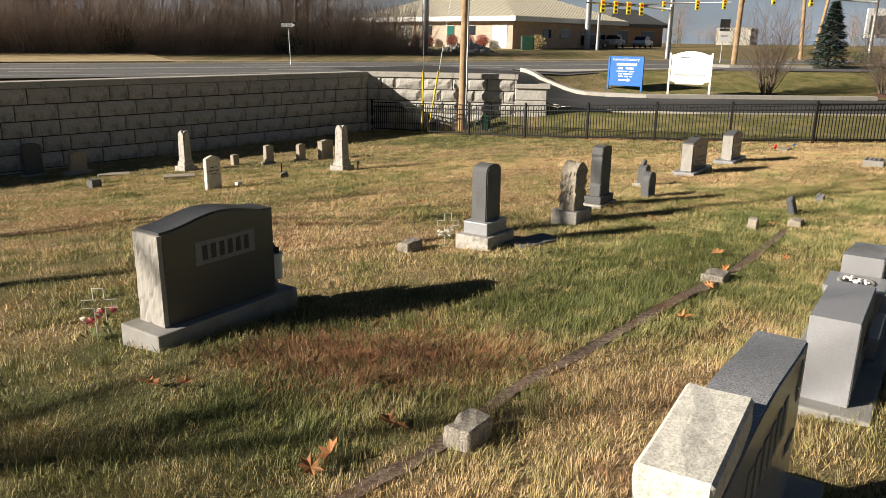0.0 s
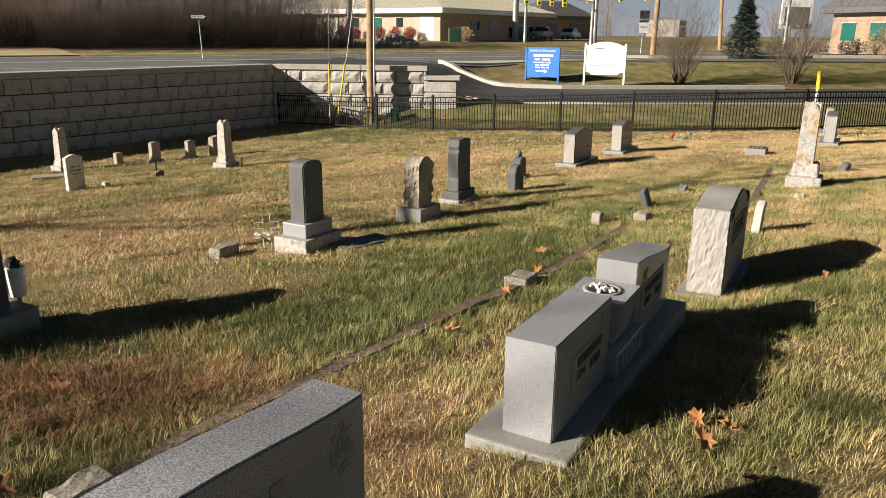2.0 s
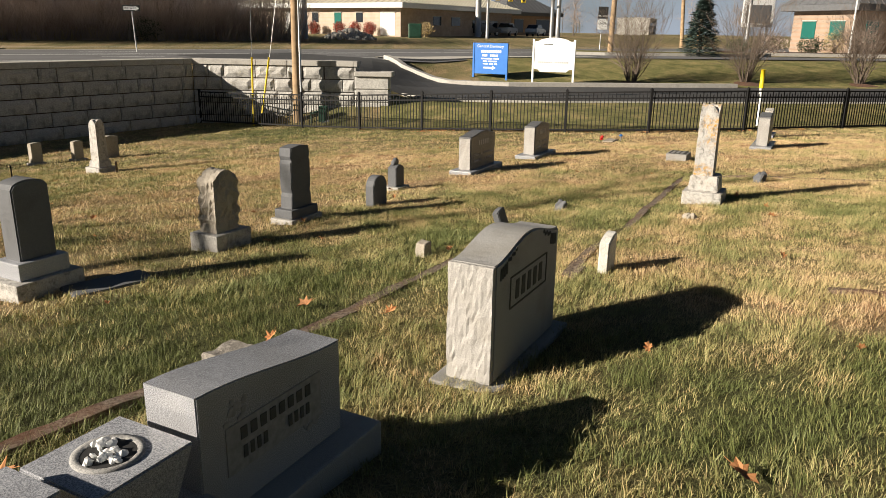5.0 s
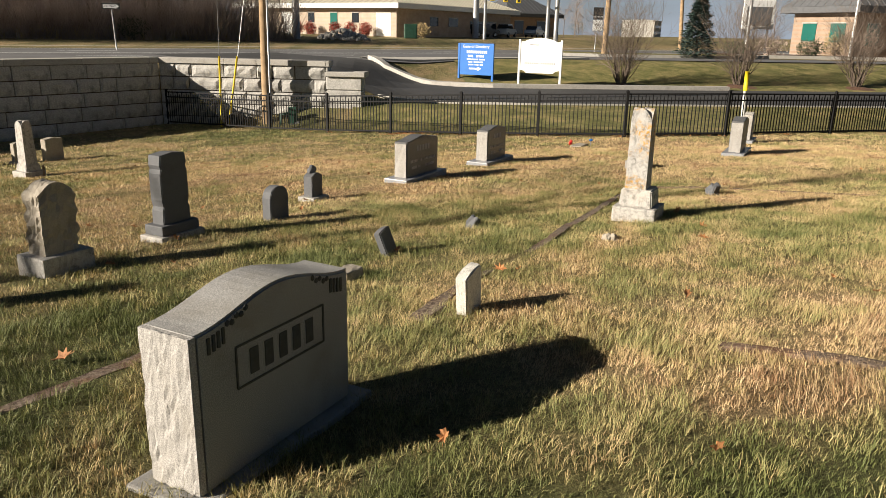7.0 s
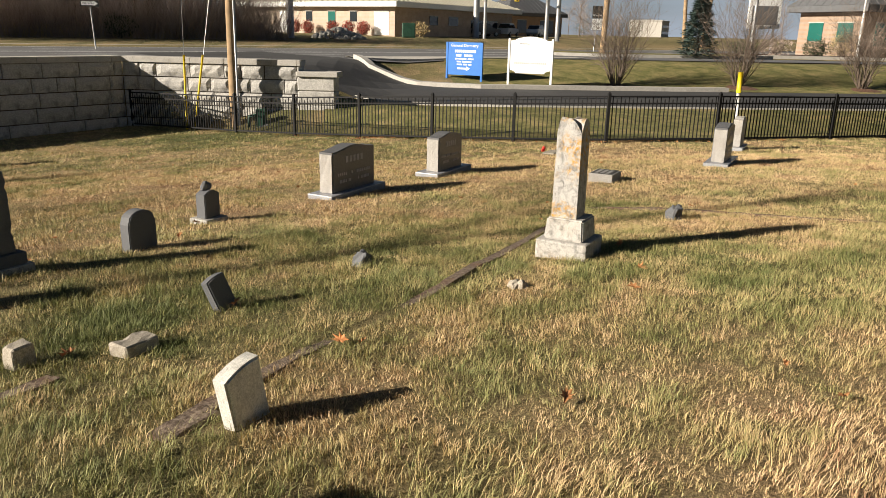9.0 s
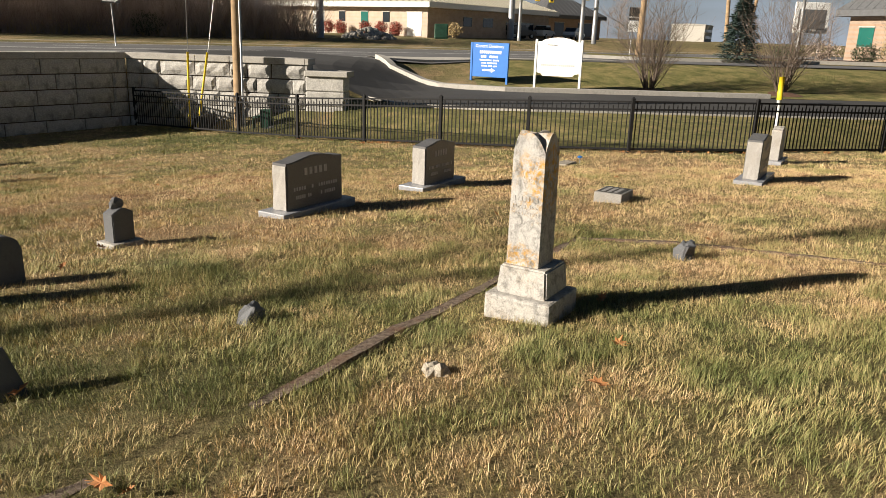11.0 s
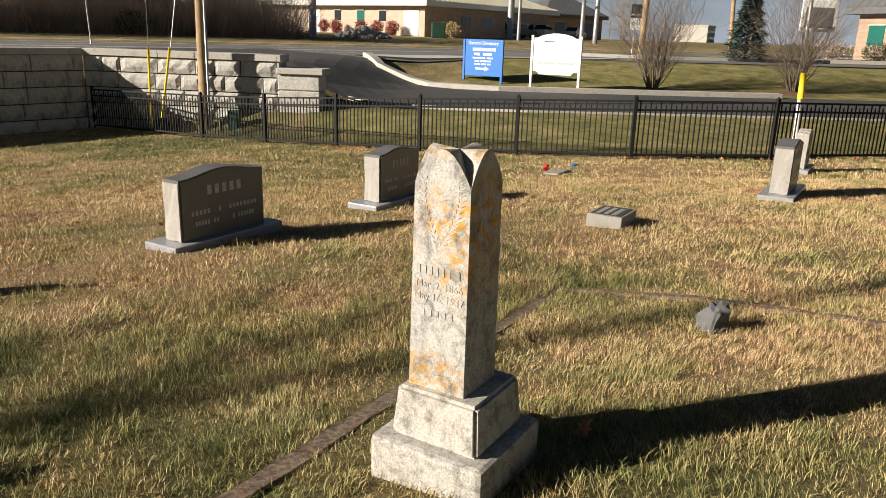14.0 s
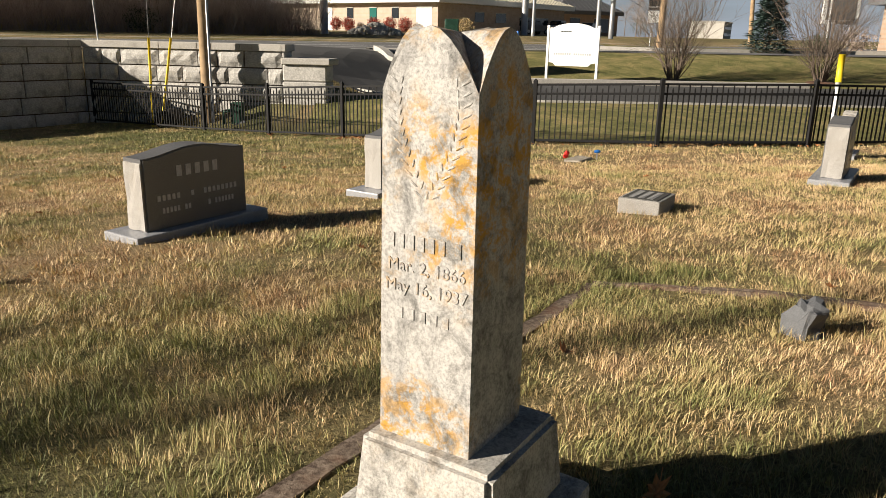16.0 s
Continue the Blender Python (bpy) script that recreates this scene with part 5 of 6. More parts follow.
rng = random.Random(100)
variants = [bare_tree("bare_tree", 40 + k, 11 + k, 0.17, "tall leafless grey-brown woodland tree", "woodland trees", 16, 0.2, TWIG_DARK if k % 2 else TWIG) for k in range(4)]
slots = []
for k in range(80):
    p = ROAD_N * rng.uniform(61, 78) + ROAD_U * rng.uniform(-60, 27)
    slots.append((p.x, p.y))
for k, (x, y) in enumerate(slots):
    s = rng.uniform(0.8, 1.15)
    m = Matrix.Translation((x, y, street(x, y))) @ Matrix.Rotation(rng.uniform(0, 6.28), 4, "Z") @ Matrix.Scale(s, 4)
    if k < 4:
        variants[k].matrix_world = m
    else:
        copy_thing(variants[k % 4], m)
# trees on the sunny side of the burial ground
lawn_tree = bare_tree("bare_tree", 61, 10, 0.2, "tall leafless tree beside the burial ground", "lawn trees", 8, 0.35, TWIG, 3)
for k, (x, y, s) in enumerate(((-17.0, -1.5, 1.0), (-21.0, 5.5, 1.1))):
    m = Matrix.Translation((x, y, yard(x, y))) @ Matrix.Rotation(x, 4, "Z") @ Matrix.Scale(s, 4)
    if k:
        copy_thing(lawn_tree, m)
    else:
        lawn_tree.matrix_world = m


def shade_tree(x, y):
    """A tall bare tree: an upright trunk that leans over near its top, with a few heavy limbs."""
    g = random.Random(12)
    z = yard(x, y)
    r = thing("bare_tree", Matrix.Translation((x, y, z)), "very tall leafless tree with leaning top beside lawn", "tree", "lawn trees")
    bm = bmesh.new()
    line = [(0, 0, -0.3), (0.05, 0.0, 4.0), (0.0, 0.05, 8.0), (-0.05, 0.2, 10.0), (-0.3, 0.85, 12.0), (-0.45, 1.45, 14.0), (-0.6, 1.6, 16.0)]
    tube(bm, line, [0.3, 0.22, 0.15, 0.12, 0.09, 0.07, 0.03], 10)
    part("trunk", bm, BARK, r, "", True)
    for k, (i, d, ln) in enumerate(((3, (0.1, 0.9, 1.0), 4.6), (4, (0.2, 1.1, 0.8), 4.2), (5, (0.3, 0.9, 0.9), 3.6), (5, (0.1, -0.7, 1.2), 3.0))):
        bm = bmesh.new()
        limb(bm, g, Vector(line[i]), Vector(d).normalized(), ln, 0.07, 3, 3)
        tagged(part("limb", bm, BARK, r), kind="stuff")


shade_tree(-21.9, 1.2)


def stems_mesh(name, spots, mat, label, category, height, lean, seed, width=0.02, per=1):
    """Thin upright stems and twigs, past counting, as one mesh."""
    g = np.random.default_rng(seed)
    n = len(spots)
    base = np.array([(x, y, street(x, y)) for x, y in spots])
    h = height * g.uniform(0.35, 1.0, n)
    a = g.uniform(0, 2 * np.pi, n)
    tip = base + np.c_[np.cos(a) * lean * h, np.sin(a) * lean * h, h]
    side = np.c_[np.cos(a + 1.57), np.sin(a + 1.57), np.zeros(n)] * width
    v = np.stack([base - side, base + side, tip], 1).reshape(-1, 3)
    me = bpy.data.meshes.new(name)
    me.from_pydata(v.tolist(), [], np.arange(n * 3).reshape(-1, 3).tolist())
    me.materials.append(mat)
    return tagged(new(name, me), label, category, kind="stuff")


spots = []
for k in range(52000):
    p = ROAD_N * (60 + 20 * rng.random() ** 1.6) + ROAD_U * rng.uniform(-65, 33)
    spots.append((p.x, p.y))
stems_mesh("thicket", spots, DRY_STEM, "dense brown leafless undergrowth below trees", "thicket", 6.5, 0.7, 4, 0.017)
spots = []
for k in range(9000):
    p = ROAD_N * (60 + 3 * rng.random()) + ROAD_U * rng.uniform(-65, 30)
    spots.append((p.x, p.y))
stems_mesh("tall_weeds", spots, FIELD, "dry tan weeds along the wood's edge", "weeds", 1.2, 0.5, 6, 0.03)


def vase_shrub(x, y, h, seed):
    g = random.Random(seed)
    r = thing("bare_shrub", Matrix.Translation((x, y, ground_z(x, y))), "upright leafless brown shrub on mulch ring", "shrub", "bare shrubs on the bank")
    bm = bmesh.new()
    for k in range(46):
        a = g.uniform(0, 6.28)
        d = Vector((math.cos(a) * g.uniform(0.05, 0.42), math.sin(a) * g.uniform(0.05, 0.42), 1)).normalized()
        limb(bm, g, Vector((math.cos(a) * 0.15, math.sin(a) * 0.15, 0)), d, h * g.uniform(0.5, 0.85), 0.022, 2, 4)
    tagged(part("crown", bm, BARK, r), kind="stuff")
    bm = bmesh.new()
    bmesh.ops.create_cone(bm, cap_ends=True, segments=20, radius1=1.1, radius2=0.4, depth=0.14, matrix=pose(0, 0, 0.03))
    part("mulch_ring", bm, MULCH, r, "brown mulch ring")


vase_shrub(16.9, 40.0, 4.0, 1)
vase_shrub(23.2, 40.2, 3.9, 2)
vase_shrub(29.6, 40.0, 3.9, 3)


def needle_tree(x, y, h, w, seed):
    g = random.Random(seed)
    r = thing("spruce", Matrix.Translation((x, y, ground_z(x, y) + 0.1)), "full blue-green spruce on the grass island", "tree")
    bm = bmesh.new()
    tube(bm, [(0, 0, -0.3), (0, 0, h * 0.95)], [0.14, 0.02], 8)
    part("trunk", bm, BARK, r)
    verts, faces = [], []
    for k in range(9500):
        s = g.random() ** 0.75
        z = 0.15 + (h - 0.15) * s
        rad = w / 2 * (1 - s) ** 0.85 * g.uniform(0.45, 1.12) * (0.86 + 0.14 * math.sin(z * 11))
        a = g.uniform(0, 6.28)
        p = Vector((math.cos(a) * rad, math.sin(a) * rad, z - rad * 0.22))
        o = Vector((math.cos(a + g.gauss(0, 0.4)), math.sin(a + g.gauss(0, 0.4)), g.uniform(-0.3, 0.3))) * g.uniform(0.16, 0.36)
        q = Vector((-o.y, o.x, g.gauss(0, 0.05))) * 0.3
        i = len(verts)
        verts += [tuple(p - q), tuple(p + q), tuple(p + o)]
        faces.append((i, i + 1, i + 2))
    me = bpy.data.meshes.new("crown")
    me.from_pydata(verts, [], faces)
    me.materials.append(NEEDLE)
    ob = tagged(new("crown", me), kind="stuff")
    ob.parent = r


needle_tree(27.2, 54.6, 4.5, 3.1, 8)


def leafy_shrub(x, y, w, h, mat, label, seed, z=None):
    g = random.Random(seed)
    r = thing("shrub", Matrix.Translation((x, y, ground_z(x, y) if z is None else z)), label, "shrub")
    bm = bmesh.new()
    for k in range(9):
        a = g.uniform(0, 6.28)
        limb(bm, g, Vector((0, 0, 0)), Vector((math.cos(a) * 0.5, math.sin(a) * 0.5, 1)).normalized(), h * 0.7, 0.03, 1, 3)
    part("crown", bm, BARK, r)
    verts, faces = [], []
    for k in range(1100):
        d = Vector((g.gauss(0, 1), g.gauss(0, 1), g.gauss(0, 1))).normalized() * g.uniform(0.5, 1.0)
        bump = 1 + 0.25 * math.sin(d.x * 7) * math.cos(d.y * 6)
        p = Vector((d.x * w / 2 * bump, d.y * w / 2 * bump, h * (0.5 + 0.5 * d.z * bump)))
        a, b = Vector((g.gauss(0, 1), g.gauss(0, 1), g.gauss(0, 1))).normalized() * 0.12, Vector((g.gauss(0, 1), g.gauss(0, 1), g.gauss(0, 1))).normalized() * 0.12
        i = len(verts)
        verts += [tuple(p), tuple(p + a), tuple(p + b)]
        faces.append((i, i + 1, i + 2))
    me = bpy.data.meshes.new("leaves")
    me.from_pydata(verts, [], faces)
    me.materials.append(mat)
    ob = tagged(new("leaves", me), kind="stuff")
    ob.parent = r


S_DIR, L_DIR = Vector((math.sin(radians(40)), math.cos(radians(40)), 0)), Vector((-math.cos(radians(40)), math.sin(radians(40)), 0))
corner = Vector((7.63, 89.6, 0))
for k, d in enumerate((3.4, 5.6, 8.0, 12.0, 14.0)):
    p = corner + L_DIR * d - S_DIR * 1.3
    leafy_shrub(p.x, p.y, 1.5, 1.5, RED_LEAF, "red-leaved shrub before brick wall", 60 + k, 0.5)
p = corner + S_DIR * 2.5 + Vector((1.2, -2.0, 0))
leafy_shrub(p.x, p.y, 2.2, 1.7, FIELD, "rounded tan dried shrub by office", 66, 0.4)
for k, (x, y, w, h, mat) in enumerate(((37, 62.5, 2.6, 1.9, TWIG), (40.5, 62.5, 2.4, 1.5, EVERGREEN), (43, 63, 2.2, 2.2, FIELD), (35, 64, 2.4, 1.3, EVERGREEN), (46, 63.5, 2.8, 2.3, TWIG))):
    leafy_shrub(x, y, w, h, mat, "rounded winter shrub in mulch bed", 70 + k)
for k, (x, y, w, h, mat) in enumerate(((-34, 52.0, 3.0, 2.4, EVERGREEN), (-24, 56.0, 3.4, 2.2, EVERGREEN), (-13, 62.0, 2.6, 1.8, EVERGREEN))):
    leafy_shrub(x, y, w, h, mat, "dull green bush at the wood's edge", 80 + k)
far_spots = [(rng.uniform(25, 140), rng.uniform(125, 230)) for k in range(34)]
for k, (x, y) in enumerate(far_spots):
    if k % 3:
        copy_thing(variants[k % 4], Matrix.Translation((x, y, street(x, y))) @ Matrix.Rotation(k, 4, "Z") @ Matrix.Scale(rng.uniform(0.5, 0.8), 4))
    else:
        leafy_shrub(x, y, 5, 4.5, EVERGREEN, "distant evergreen tree at the crossing", 90 + k)


# ---- plot kerbs and small things among the graves ----
def plot_kerb(points, width, height, mat, label, seed):
    g = random.Random(seed)
    pts = dense(points, 0.12)
    bm = bmesh.new()
    rows = []
    edge_a, edge_b = offset_line(pts, width / 2), offset_line(pts, -width / 2)
    for (xa, ya), (xb, yb) in zip(edge_a, edge_b):
        h = height * g.uniform(0.75, 1.1) * (0.55 + 0.6 * math.sin(2.1 * xa + 1.3 * ya + seed) * math.sin(0.9 * ya))
        j = [g.gauss(0, 0.006) for _ in range(4)]
        rows.append([bm.verts.new(p) for p in ((xa + j[0], ya, yard(xa, ya) - 0.05), (xa + j[0], ya + j[1], yard(xa, ya) + h), (xb + j[2], yb + j[3], yard(xb, yb) + h * g.uniform(0.8, 1.0)), (xb + j[2], yb, yard(xb, yb) - 0.05))])
    for r, s in zip(rows, rows[1:]):
        for k in range(3):
            bm.faces.new((r[k], s[k], s[k + 1], r[k + 1]))
    bmesh.ops.recalc_face_normals(bm, faces=bm.faces)
    return tagged(part("plot_kerb", bm, mat), label, "kerb")


KERB_A = [(-0.75, 1.95), (-0.3, 2.45), (0.02, 2.83), (0.35, 3.37), (1.1, 4.3), (1.93, 5.27), (2.8, 6.45), (3.63, 7.64)]
KERB_B = [(4.35, 6.95), (4.76, 7.72), (5.57, 8.89), (5.98, 9.6), (6.5, 10.45), (7.05, 11.4), (7.59, 12.31)]
KERB_C = [(7.6, 12.3), (8.47, 11.97), (9.3, 11.45), (10.2, 10.9)]
KERB_D = [(5.77, 6.1), (6.03, 5.95), (6.26, 5.8), (6.44, 5.63)]
plot_kerb(KERB_D, 0.06, 0.03, RUSTY, "dark sunken kerb line in dry grass", 4)
plot_kerb(KERB_A, 0.09, 0.035, RUSTY, "rust-stained sunken stone plot kerb in grass", 1)
plot_kerb(KERB_B, 0.08, 0.032, RUSTY, "dark sunken stone plot kerb past obelisk", 2)
plot_kerb(KERB_C, 0.06, 0.025, RUSTY, "worn sunken plot kerb almost overgrown", 3)
low_stone("grave_slab", 0.95, 7.55, 0.62, 0.3, 0.025, SLATE, "dark flat slab level with grass", 40, 0, 0, 0.006)
low_stone("plaque", 4.4, 7.0, 0.3, 0.13, 0.02, RUSTY, "broken sunken stone beside white footstone", 56)
low_stone("grave_slab", 9.0, 19.7, 0.5, 0.25, 0.04, LIMESTONE, "low flat stone with flowers near fence", 56)


def wire_stand(x, y, petals, label, seed, rz):
    """A wire cross easel with artificial flowers."""
    g = random.Random(seed)
    r = thing("flower_easel", stand(x, y, rz), label, "grave flowers")
    bm = bmesh.new()
    h = 0.36
    tube(bm, [(-0.035, 0, -0.05), (-0.035, 0, h * 0.62), (-0.11, 0, h * 0.62), (-0.11, 0, h * 0.78), (-0.035, 0, h * 0.78), (-0.035, 0, h), (0.035, 0, h), (0.035, 0, h * 0.78), (0.11, 0, h * 0.78), (0.11, 0, h * 0.62), (0.035, 0, h * 0.62), (0.035, 0, -0.05)], 0.0035, 5)
    part("wire_frame", bm, WIRE_WHITE, r)
    for k in range(6):
        bm = bmesh.new()
        c = Vector((g.gauss(0, 0.06), -0.03 + g.gauss(0, 0.03), 0.12 + g.uniform(0, 0.1)))
        for i in range(14):
            d = Vector((g.gauss(0, 1), g.gauss(0, 1), g.gauss(0.3, 1))).normalized()
            t = d.cross(Vector((0.3, 0.5, 0.8))).normalized() * 0.02
            o = d * 0.035
            vs = [bm.verts.new(c + p) for p in (-t * 0.3, o * 0.6 - t, o, o * 0.6 + t)]
            bm.faces.new(vs)
        part("bloom", bm, petals[k % len(petals)], r, "faded artificial bloom")
    bm = bmesh.new()
    for k in range(26):
        c = Vector((g.gauss(0, 0.05), g.gauss(-0.03, 0.03), g.uniform(0.0, 0.16)))
        d = Vector((g.gauss(0, 1), g.gauss(0, 1), g.gauss(0.2, 0.6))).normalized() * 0.05
        t = d.cross(Vector((0, 0, 1))) * 0.35
        bm.faces.new([bm.verts.new(c + p) for p in (Vector(), d * 0.5 + t, d, d * 0.5 - t)])
    tagged(part("leaves", bm, FLOWER_GREEN, r), kind="stuff")


wire_stand(-2.28, 4.66, (PETAL_PINK, PETAL_PINK, PETAL_WHITE), "wire cross stand with faded pink artificial flowers", 1, 10)
wire_stand(0.05, 7.5, (PETAL_WHITE,), "wire cross stand with white artificial flowers", 2, 10)
r = thing("flower_pot", stand(-1.28, 5.45, 0), "small dark pot with white sleeve behind headstone", "grave flowers")
bm = bmesh.new()
bmesh.ops.create_cone(bm, cap_ends=True, segments=16, radius1=0.05, radius2=0.06, depth=0.2, matrix=pose(0, 0, 0.3))
part("sleeve", bm, WHITE, r)
boxed("stake", IRON, r, (-0.01, 0.01, -0.01, 0.01, -0.1, 0.22))
bm = bmesh.new()
bmesh.ops.create_icosphere(bm, subdivisions=2, radius=0.05, matrix=pose(0, 0, 0.42))
roughen(bm, 0.05, 14)
part("dead_flowers", bm, TYRE, r)
r = thing("grave_flowers", stand(8.84, 19.9, 0), "small red artificial flowers on the ground", "grave flowers")
bm = bmesh.new()
bmesh.ops.create_icosphere(bm, subdivisions=2, radius=0.05, matrix=pose(0, 0, 0.07))
roughen(bm, 0.06, 16)
part("bloom", bm, RED, r)
boxed("stem", FLOWER_GREEN, r, (-0.01, 0.01, -0.01, 0.01, -0.05, 0.08))
r = thing("grave_ornament", stand(9.3, 19.8, 0), "small blue ornament on flat stone", "grave ornament")
bm = bmesh.new()
bmesh.ops.create_icosphere(bm, subdivisions=2, radius=0.035, matrix=pose(0, 0, 0.13) @ Matrix.Diagonal((1.5, 0.7, 0.8, 1)))
part("top", bm, BLUE, r)
boxed("stem", STEEL, r, (-0.01, 0.01, -0.01, 0.01, -0.05, 0.12))
r = thing("metal_marker", stand(-3.69, 16.6, 20), "rusty metal rod marker with round plate", "grave marker")
boxed("rod", IRON, r, (-0.012, 0.012, -0.012, 0.012, -0.1, 0.36))
bm = bmesh.new()
tube(bm, [(0.06, -0.03, 0.07), (0.06, 0.02, 0.1)], 0.09, 14)
part("plate", bm, SLATE, r)
r = thing("metal_marker", stand(-2.08, 17.55, 20), "thin rusty iron marker stake in grass", "grave marker")
boxed("rod", RUSTY, r, (-0.02, 0.02, -0.015, 0.015, -0.1, 0.24))
boxed("foot", RUSTY, r, (-0.06, 0.06, -0.02, 0.02, 0.0, 0.03))


def leaf_mesh(seed):
    g = random.Random(seed)
    bm = bmesh.new()
    rim = []
    for k in range(14):
        a = 2 * math.pi * k / 14
        q = (0.055 if k % 2 else 0.033) * g.uniform(0.8, 1.2) * (1.25 if abs(math.cos(a)) > 0.8 else 1.0)
        rim.append(bm.verts.new((q * math.cos(a), q * math.sin(a) * 0.8, 0.022 * g.random() + 0.02 * (q / 0.05) ** 2 * abs(math.sin(a)))))
    c = bm.verts.new((0, 0, 0.004))
    for k in range(14):
        bm.faces.new((c, rim[k], rim[(k + 1) % 14]))
    tube(bm, [(0.03, 0, 0.01), (0.085, 0.01, 0.02)], 0.0016, 4)
    me = bpy.data.meshes.new("fallen_leaf")
    bm.to_mesh(me)
    bm.free()
    me.materials.append(LEAF)
    return me


leaves = [leaf_mesh(k) for k in range(5)]
g = random.Random(55)
spots = [(-1.56, 3.64), (-1.36, 3.63), (-0.17, 2.95), (-0.22, 3.02), (1.55, 4.47), (-0.44, 2.72), (-0.5, 2.6), (2.4, 2.6), (7.27, 10.12), (7.13, 9.22), (3.29, 11.38), (3.6, 7.9), (4.3, 8.75), (5.0, 7.9), (2.35, 5.9), (2.5, 6.5), (1.1, 2.0), (2.35, 2.9), (2.5, 3.0), (2.42, 3.1), (3.3, 3.0), (3.6, 3.3), (4.1, 4.0)]
for k in range(70):
    spots.append((g.uniform(-5, 12), g.uniform(3, 22)))
for k in range(70):
    x = g.uniform(2, 16)
    spots.append((x, fence_y(x) - g.uniform(0.05, 0.5)))
for k in range(60):
    spots.append((5.2 + g.gauss(0, 0.4), fence_y(5.2) - 0.25 + g.gauss(0, 0.12)))
for k, (x, y) in enumerate(spots):
    ob = new("fallen_leaf", leaves[k % 5])
    s = g.uniform(0.65, 1.05) if k < 23 else g.uniform(0.4, 0.75)
    ob.matrix_world = Matrix.Translation((x, y, yard(x, y) + 0.035)) @ Euler((g.gauss(0, 0.35), g.gauss(0, 0.35), g.uniform(0, 6.28))).to_matrix().to_4x4() @ Matrix.Scale(s, 4)
    tagged(ob, "curled dry brown oak leaf lying on grass", "leaf", "fallen leaves")


# ---- grass ----
CLEAR = [(0.13, 2.86, 0.1), (2.17, 5.62, 0.12), (0.95, 7.55, 0.24), (3.9, 8.0, 0.1), (8.62, 14.84, 0.2), (9.0, 19.7, 0.2), (-0.34, 7.4, 0.12), (-6.37, 17.6, 0.3), (-8.95, 19.9, 0.3)]


def yard_array(x, y):
    hollow = DIP[2] * np.exp(-((x - DIP[0]) ** 2 + (y - DIP[1]) ** 2) / DIP[3])
    off = (x - CORNER.x) * WALL_U.y - (y - CORNER.y) * WALL_U.x
    rise = 0.28 * np.maximum(0.0, 1.0 - np.maximum(0.0, off) / 8.0) ** 2
    return rise - hollow - 0.1199 + 0.05883 * x - 0.09323 * y - 0.001702 * x * x - 0.000143 * x * y + 0.0001265 * y * y + 0.00001582 * y ** 3


def off_kerbs(x, y, keep, gap):
    for line in (KERB_A, KERB_B):
        for (xa, ya), (xb, yb) in zip(line, line[1:]):
            dx, dy = xb - xa, yb - ya
            t = np.clip(((x - xa) * dx + (y - ya) * dy) / (dx * dx + dy * dy), 0, 1)
            keep &= np.hypot(x - xa - t * dx, y - ya - t * dy) > gap * np.clip(2.2 * value_noise(x, y, 3.3) - 0.2, 0.0, 1.0)
    return keep


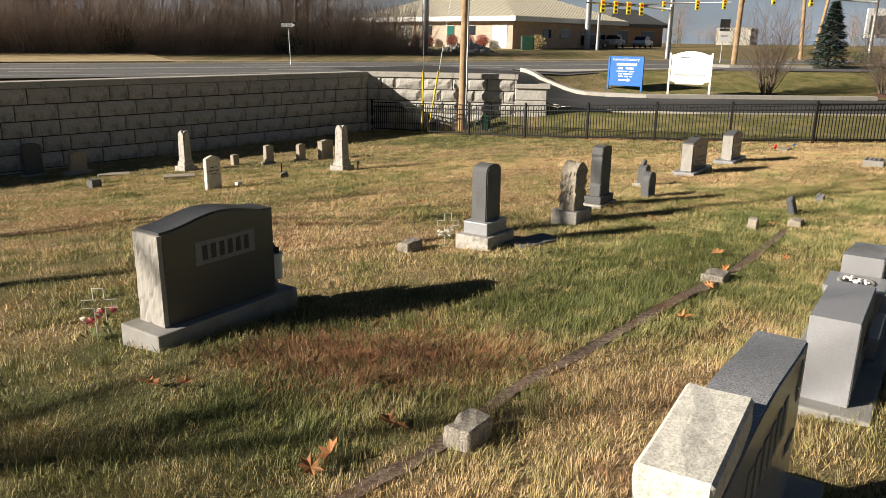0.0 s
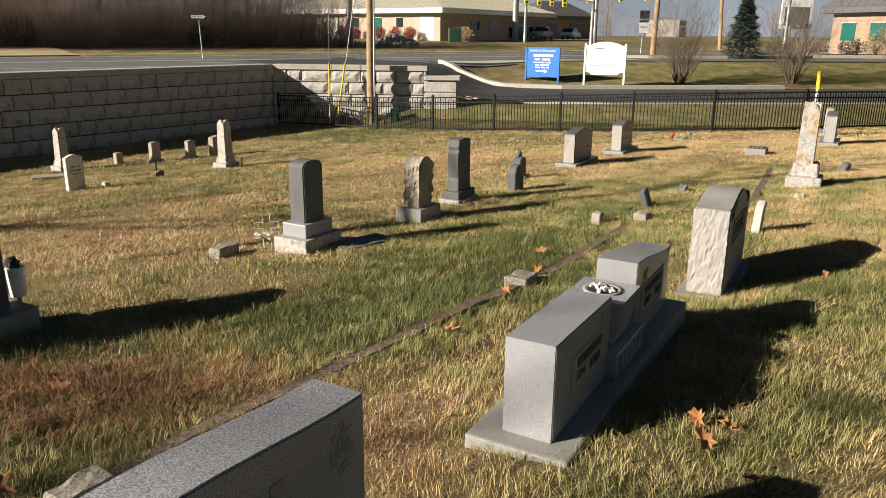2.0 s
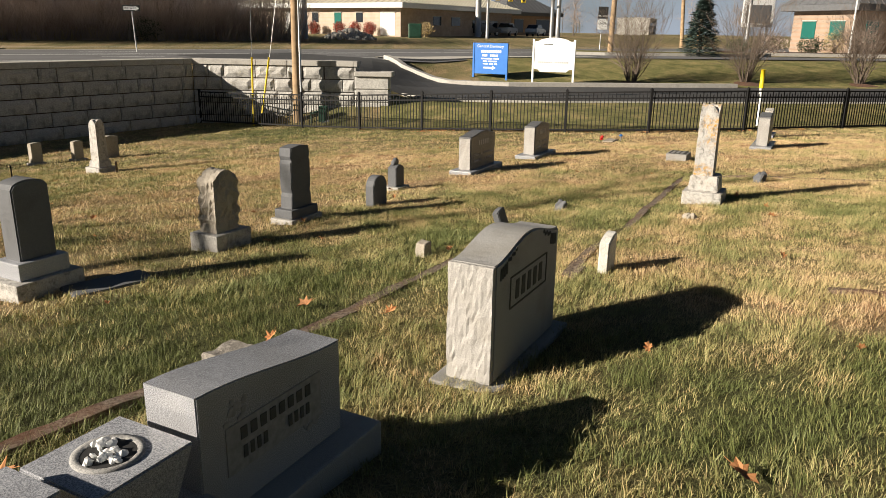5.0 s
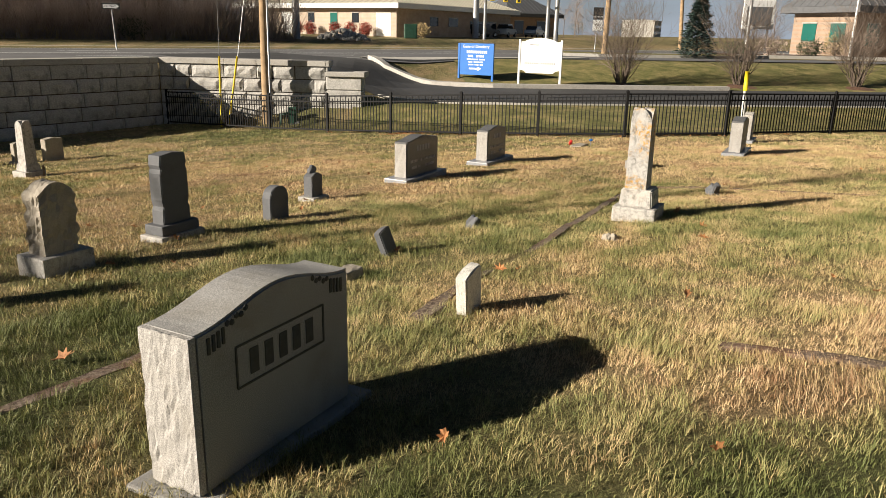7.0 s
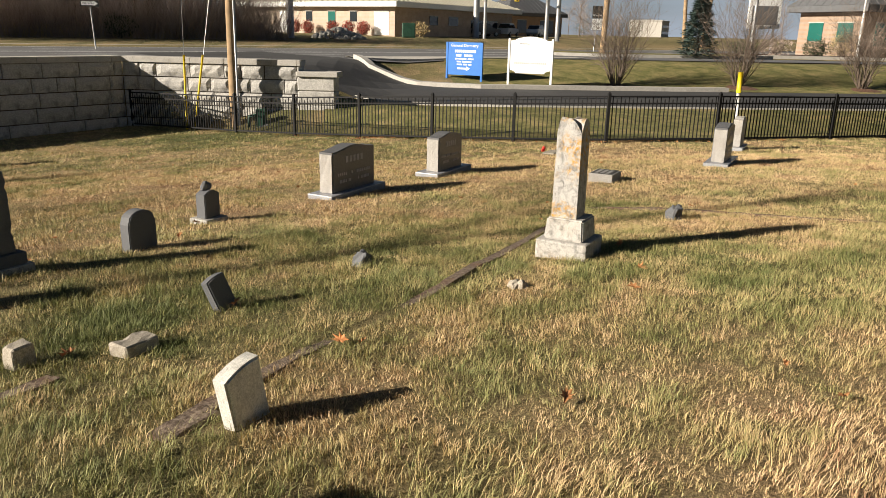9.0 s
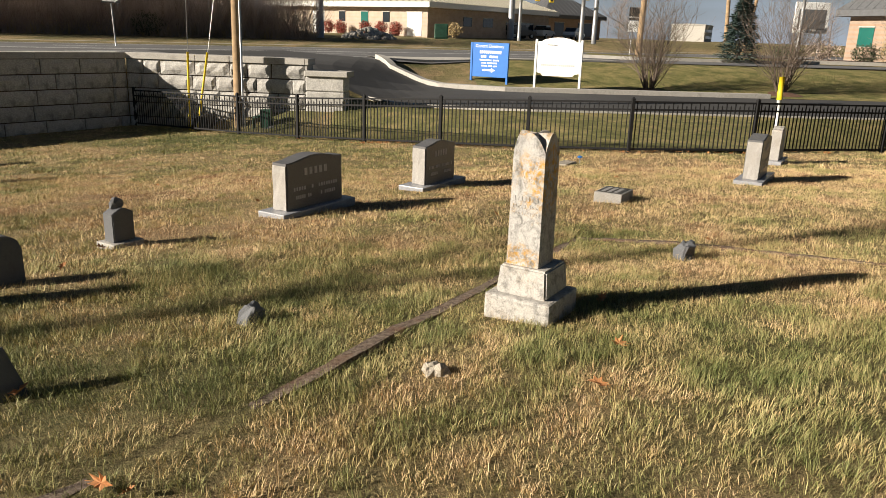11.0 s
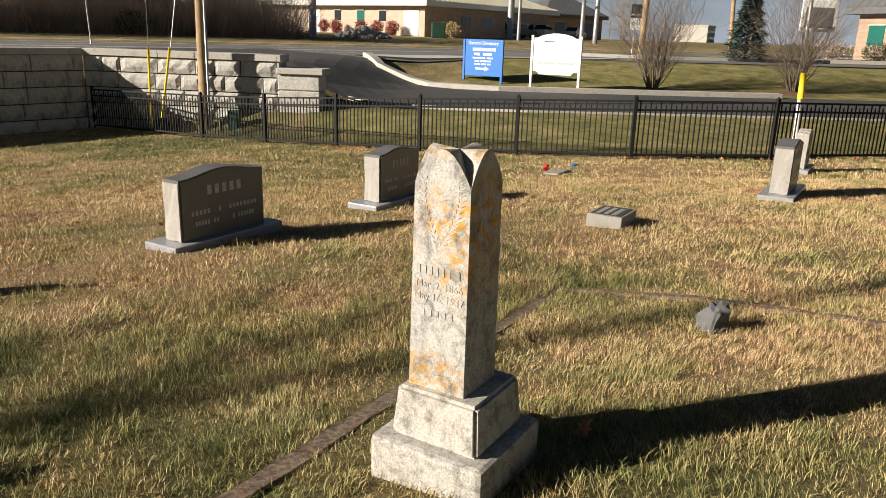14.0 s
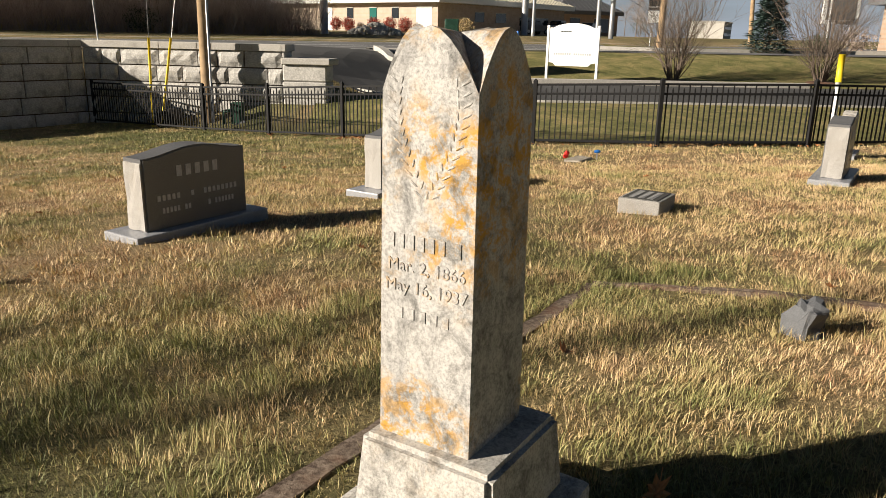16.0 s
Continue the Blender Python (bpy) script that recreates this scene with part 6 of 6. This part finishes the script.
def grass(name, seed, count, sampler, length, width, label, mat, lean=0.6, blades=8, spread=0.022, bent=True):
    """Tufts of blades that lean out from one root; bent blades have a knee."""
    g = np.random.default_rng(seed)
    cx, cy = sampler(g, count)
    dry = dryness(cx, cy) + 0.5 * (value_noise(cx, cy, 6.0) - 0.5) + g.normal(0, 0.11, len(cx))
    size = 0.25 + 0.6 * value_noise(cx, cy, 2.2) + 0.8 * value_noise(cx + 9.0, cy, 5.0) + g.uniform(-0.15, 0.25, len(cx))
    size *= np.where(dry < 0.4, 1.15, 0.9)
    comb = 6.28 * value_noise(cx, cy, 1.3) + 3.0 * value_noise(cx, cy, 5.0)
    dry, size, comb = (np.repeat(q, blades) for q in (dry, size, comb))
    n = len(dry)
    a = g.uniform(0, 2 * np.pi, n)
    r = np.abs(g.normal(0, spread, n))
    x, y = np.repeat(cx, blades) + r * np.cos(a), np.repeat(cy, blades) + r * np.sin(a)
    keep = np.ones(n, bool)
    for px, py, q in CLEAR:
        keep &= np.hypot(x - px, y - py) > q
    keep = off_kerbs(x, y, keep, 0.05)
    x, y, a, dry, size, comb = (q[keep] for q in (x, y, a, dry, size, comb))
    n = len(x)
    a = np.where(g.random(n) < 0.4, comb + g.normal(0, 0.5, n), a + g.normal(0, 0.4, n))
    ln = length * g.uniform(0.5, 1.15, n) * size
    le = np.clip(g.normal(lean, 0.25, n), 0.03, 1.4)
    dry = np.clip(dry + g.normal(0, 0.07, n), 0.02, 0.98)
    base = np.c_[x, y, yard_array(x, y) - 0.004]
    out = np.c_[np.cos(a), np.sin(a), np.zeros(n)]
    turn = a + 1.57 + g.normal(0, 0.7, n)
    side = np.c_[np.cos(turn), np.sin(turn), np.zeros(n)] * (width * g.uniform(0.6, 1.2, n))[:, None]
    upz = np.array([[0.0, 0.0, 1.0]])
    mid = base + out * (ln * 0.5 * np.sin(le * 0.6))[:, None] + upz * (ln * 0.5 * np.cos(le * 0.6))[:, None]
    tip = mid + out * (ln * 0.5 * np.sin(le * 1.5))[:, None] + upz * (ln * 0.5 * np.cos(le * 1.5))[:, None]
    me = bpy.data.meshes.new(name)
    if bent:
        v = np.stack([base - side, base + side, mid + side * 0.75, mid - side * 0.75, tip], 1)
        loops = (np.arange(n)[:, None] * 5 + np.array([[0, 1, 2, 3, 3, 2, 4]])).ravel()
        starts = (np.arange(n)[:, None] * 7 + np.array([[0, 4]])).ravel()
    else:
        v = np.stack([base - side, base + side, tip], 1)
        loops, starts = np.arange(n * 3), np.arange(0, n * 3, 3)
    per = v.shape[1]
    me.vertices.add(n * per)
    me.vertices.foreach_set("co", v.astype(np.float32).ravel())
    me.loops.add(len(loops))
    me.loops.foreach_set("vertex_index", loops.astype(np.int32))
    me.polygons.add(len(starts))
    me.polygons.foreach_set("loop_start", starts.astype(np.int32))
    at = me.attributes.new("dry", "FLOAT", "POINT")
    at.data.foreach_set("value", np.repeat(dry, per).astype(np.float32))
    me.update()
    me.materials.append(mat)
    return tagged(new(name, me), label, "grass", kind="stuff")


LINE = np.array([(0.0, 0.1), (2.3, 1.6), (4.4, 3.3), (6.0, 6.0), (6.7, 8.4)])


def path_gap(x, y):
    """How far each place lies from the line that is walked."""
    fine = np.linspace(0, 4, 60)
    lx, ly = np.interp(fine, range(5), LINE[:, 0]), np.interp(fine, range(5), LINE[:, 1])
    near = np.full(len(x), 1e9)
    for px, py in zip(lx, ly):
        near = np.minimum(near, np.hypot(x - px, y - py))
    return near


def near_path(hi):
    def sample(g, count):
        x, y = g.uniform(-4.5, 11.5, count), g.uniform(0.8, 13.5, count)
        keep = (path_gap(x, y) < hi * g.uniform(0.85, 1.15, count)) & (y > 0.9 * x - 1.0 - 0.8 * (x > 5))
        return x[keep], y[keep]
    return sample


def field_area(x0, x1, y0, y1, clear):
    def sample(g, count):
        x, y = g.uniform(x0, x1, count), g.uniform(y0, y1, count)
        wall_side = (x - CORNER.x) * WALL_U.y - (y - CORNER.y) * WALL_U.x
        keep = (wall_side > 0.15) & (y < np.interp(x, [p[0] for p in FENCE], [p[1] for p in FENCE]) + 5)
        keep &= path_gap(x, y) > clear * g.uniform(0.85, 1.15, count)
        return x[keep], y[keep]
    return sample


grass("grass_near", 1, 215000, near_path(4.4), 0.056, 0.0014, "tufted winter grass, straw and green, near graves", BLADES, 0.62, 7, 0.022)
grass("grass_middle", 2, 165000, field_area(-9, 15, 3, 19, 4.4), 0.06, 0.0034, "winter grass blades between the graves", BLADES, 0.62, 5, 0.03, False)
grass("grass_far", 3, 60000, field_area(-20, 24, 14, 33, 10.0), 0.07, 0.006, "winter grass toward the wall and fence", BLADES, 0.6, 6, 0.05, False)


def patch(cx, cy, sx, sy):
    def sample(g, count):
        return cx + g.normal(0, sx, count), cy + g.normal(0, sy, count)
    return sample


DEAD = plain("rusty_dead_grass", (0.3, 0.15, 0.075), 0.9, 0, 0.5, 3, 0)
grass("dead_grass", 5, 1500, patch(-0.2, 3.95, 0.4, 0.25), 0.08, 0.0025, "flattened reddish dead grass on a grave", DEAD, 1.2, 7, 0.03)
grass("dead_grass", 6, 450, patch(-0.75, 4.2, 0.28, 0.16), 0.08, 0.0025, "flattened reddish dead grass by headstone", DEAD, 1.2, 7, 0.03)
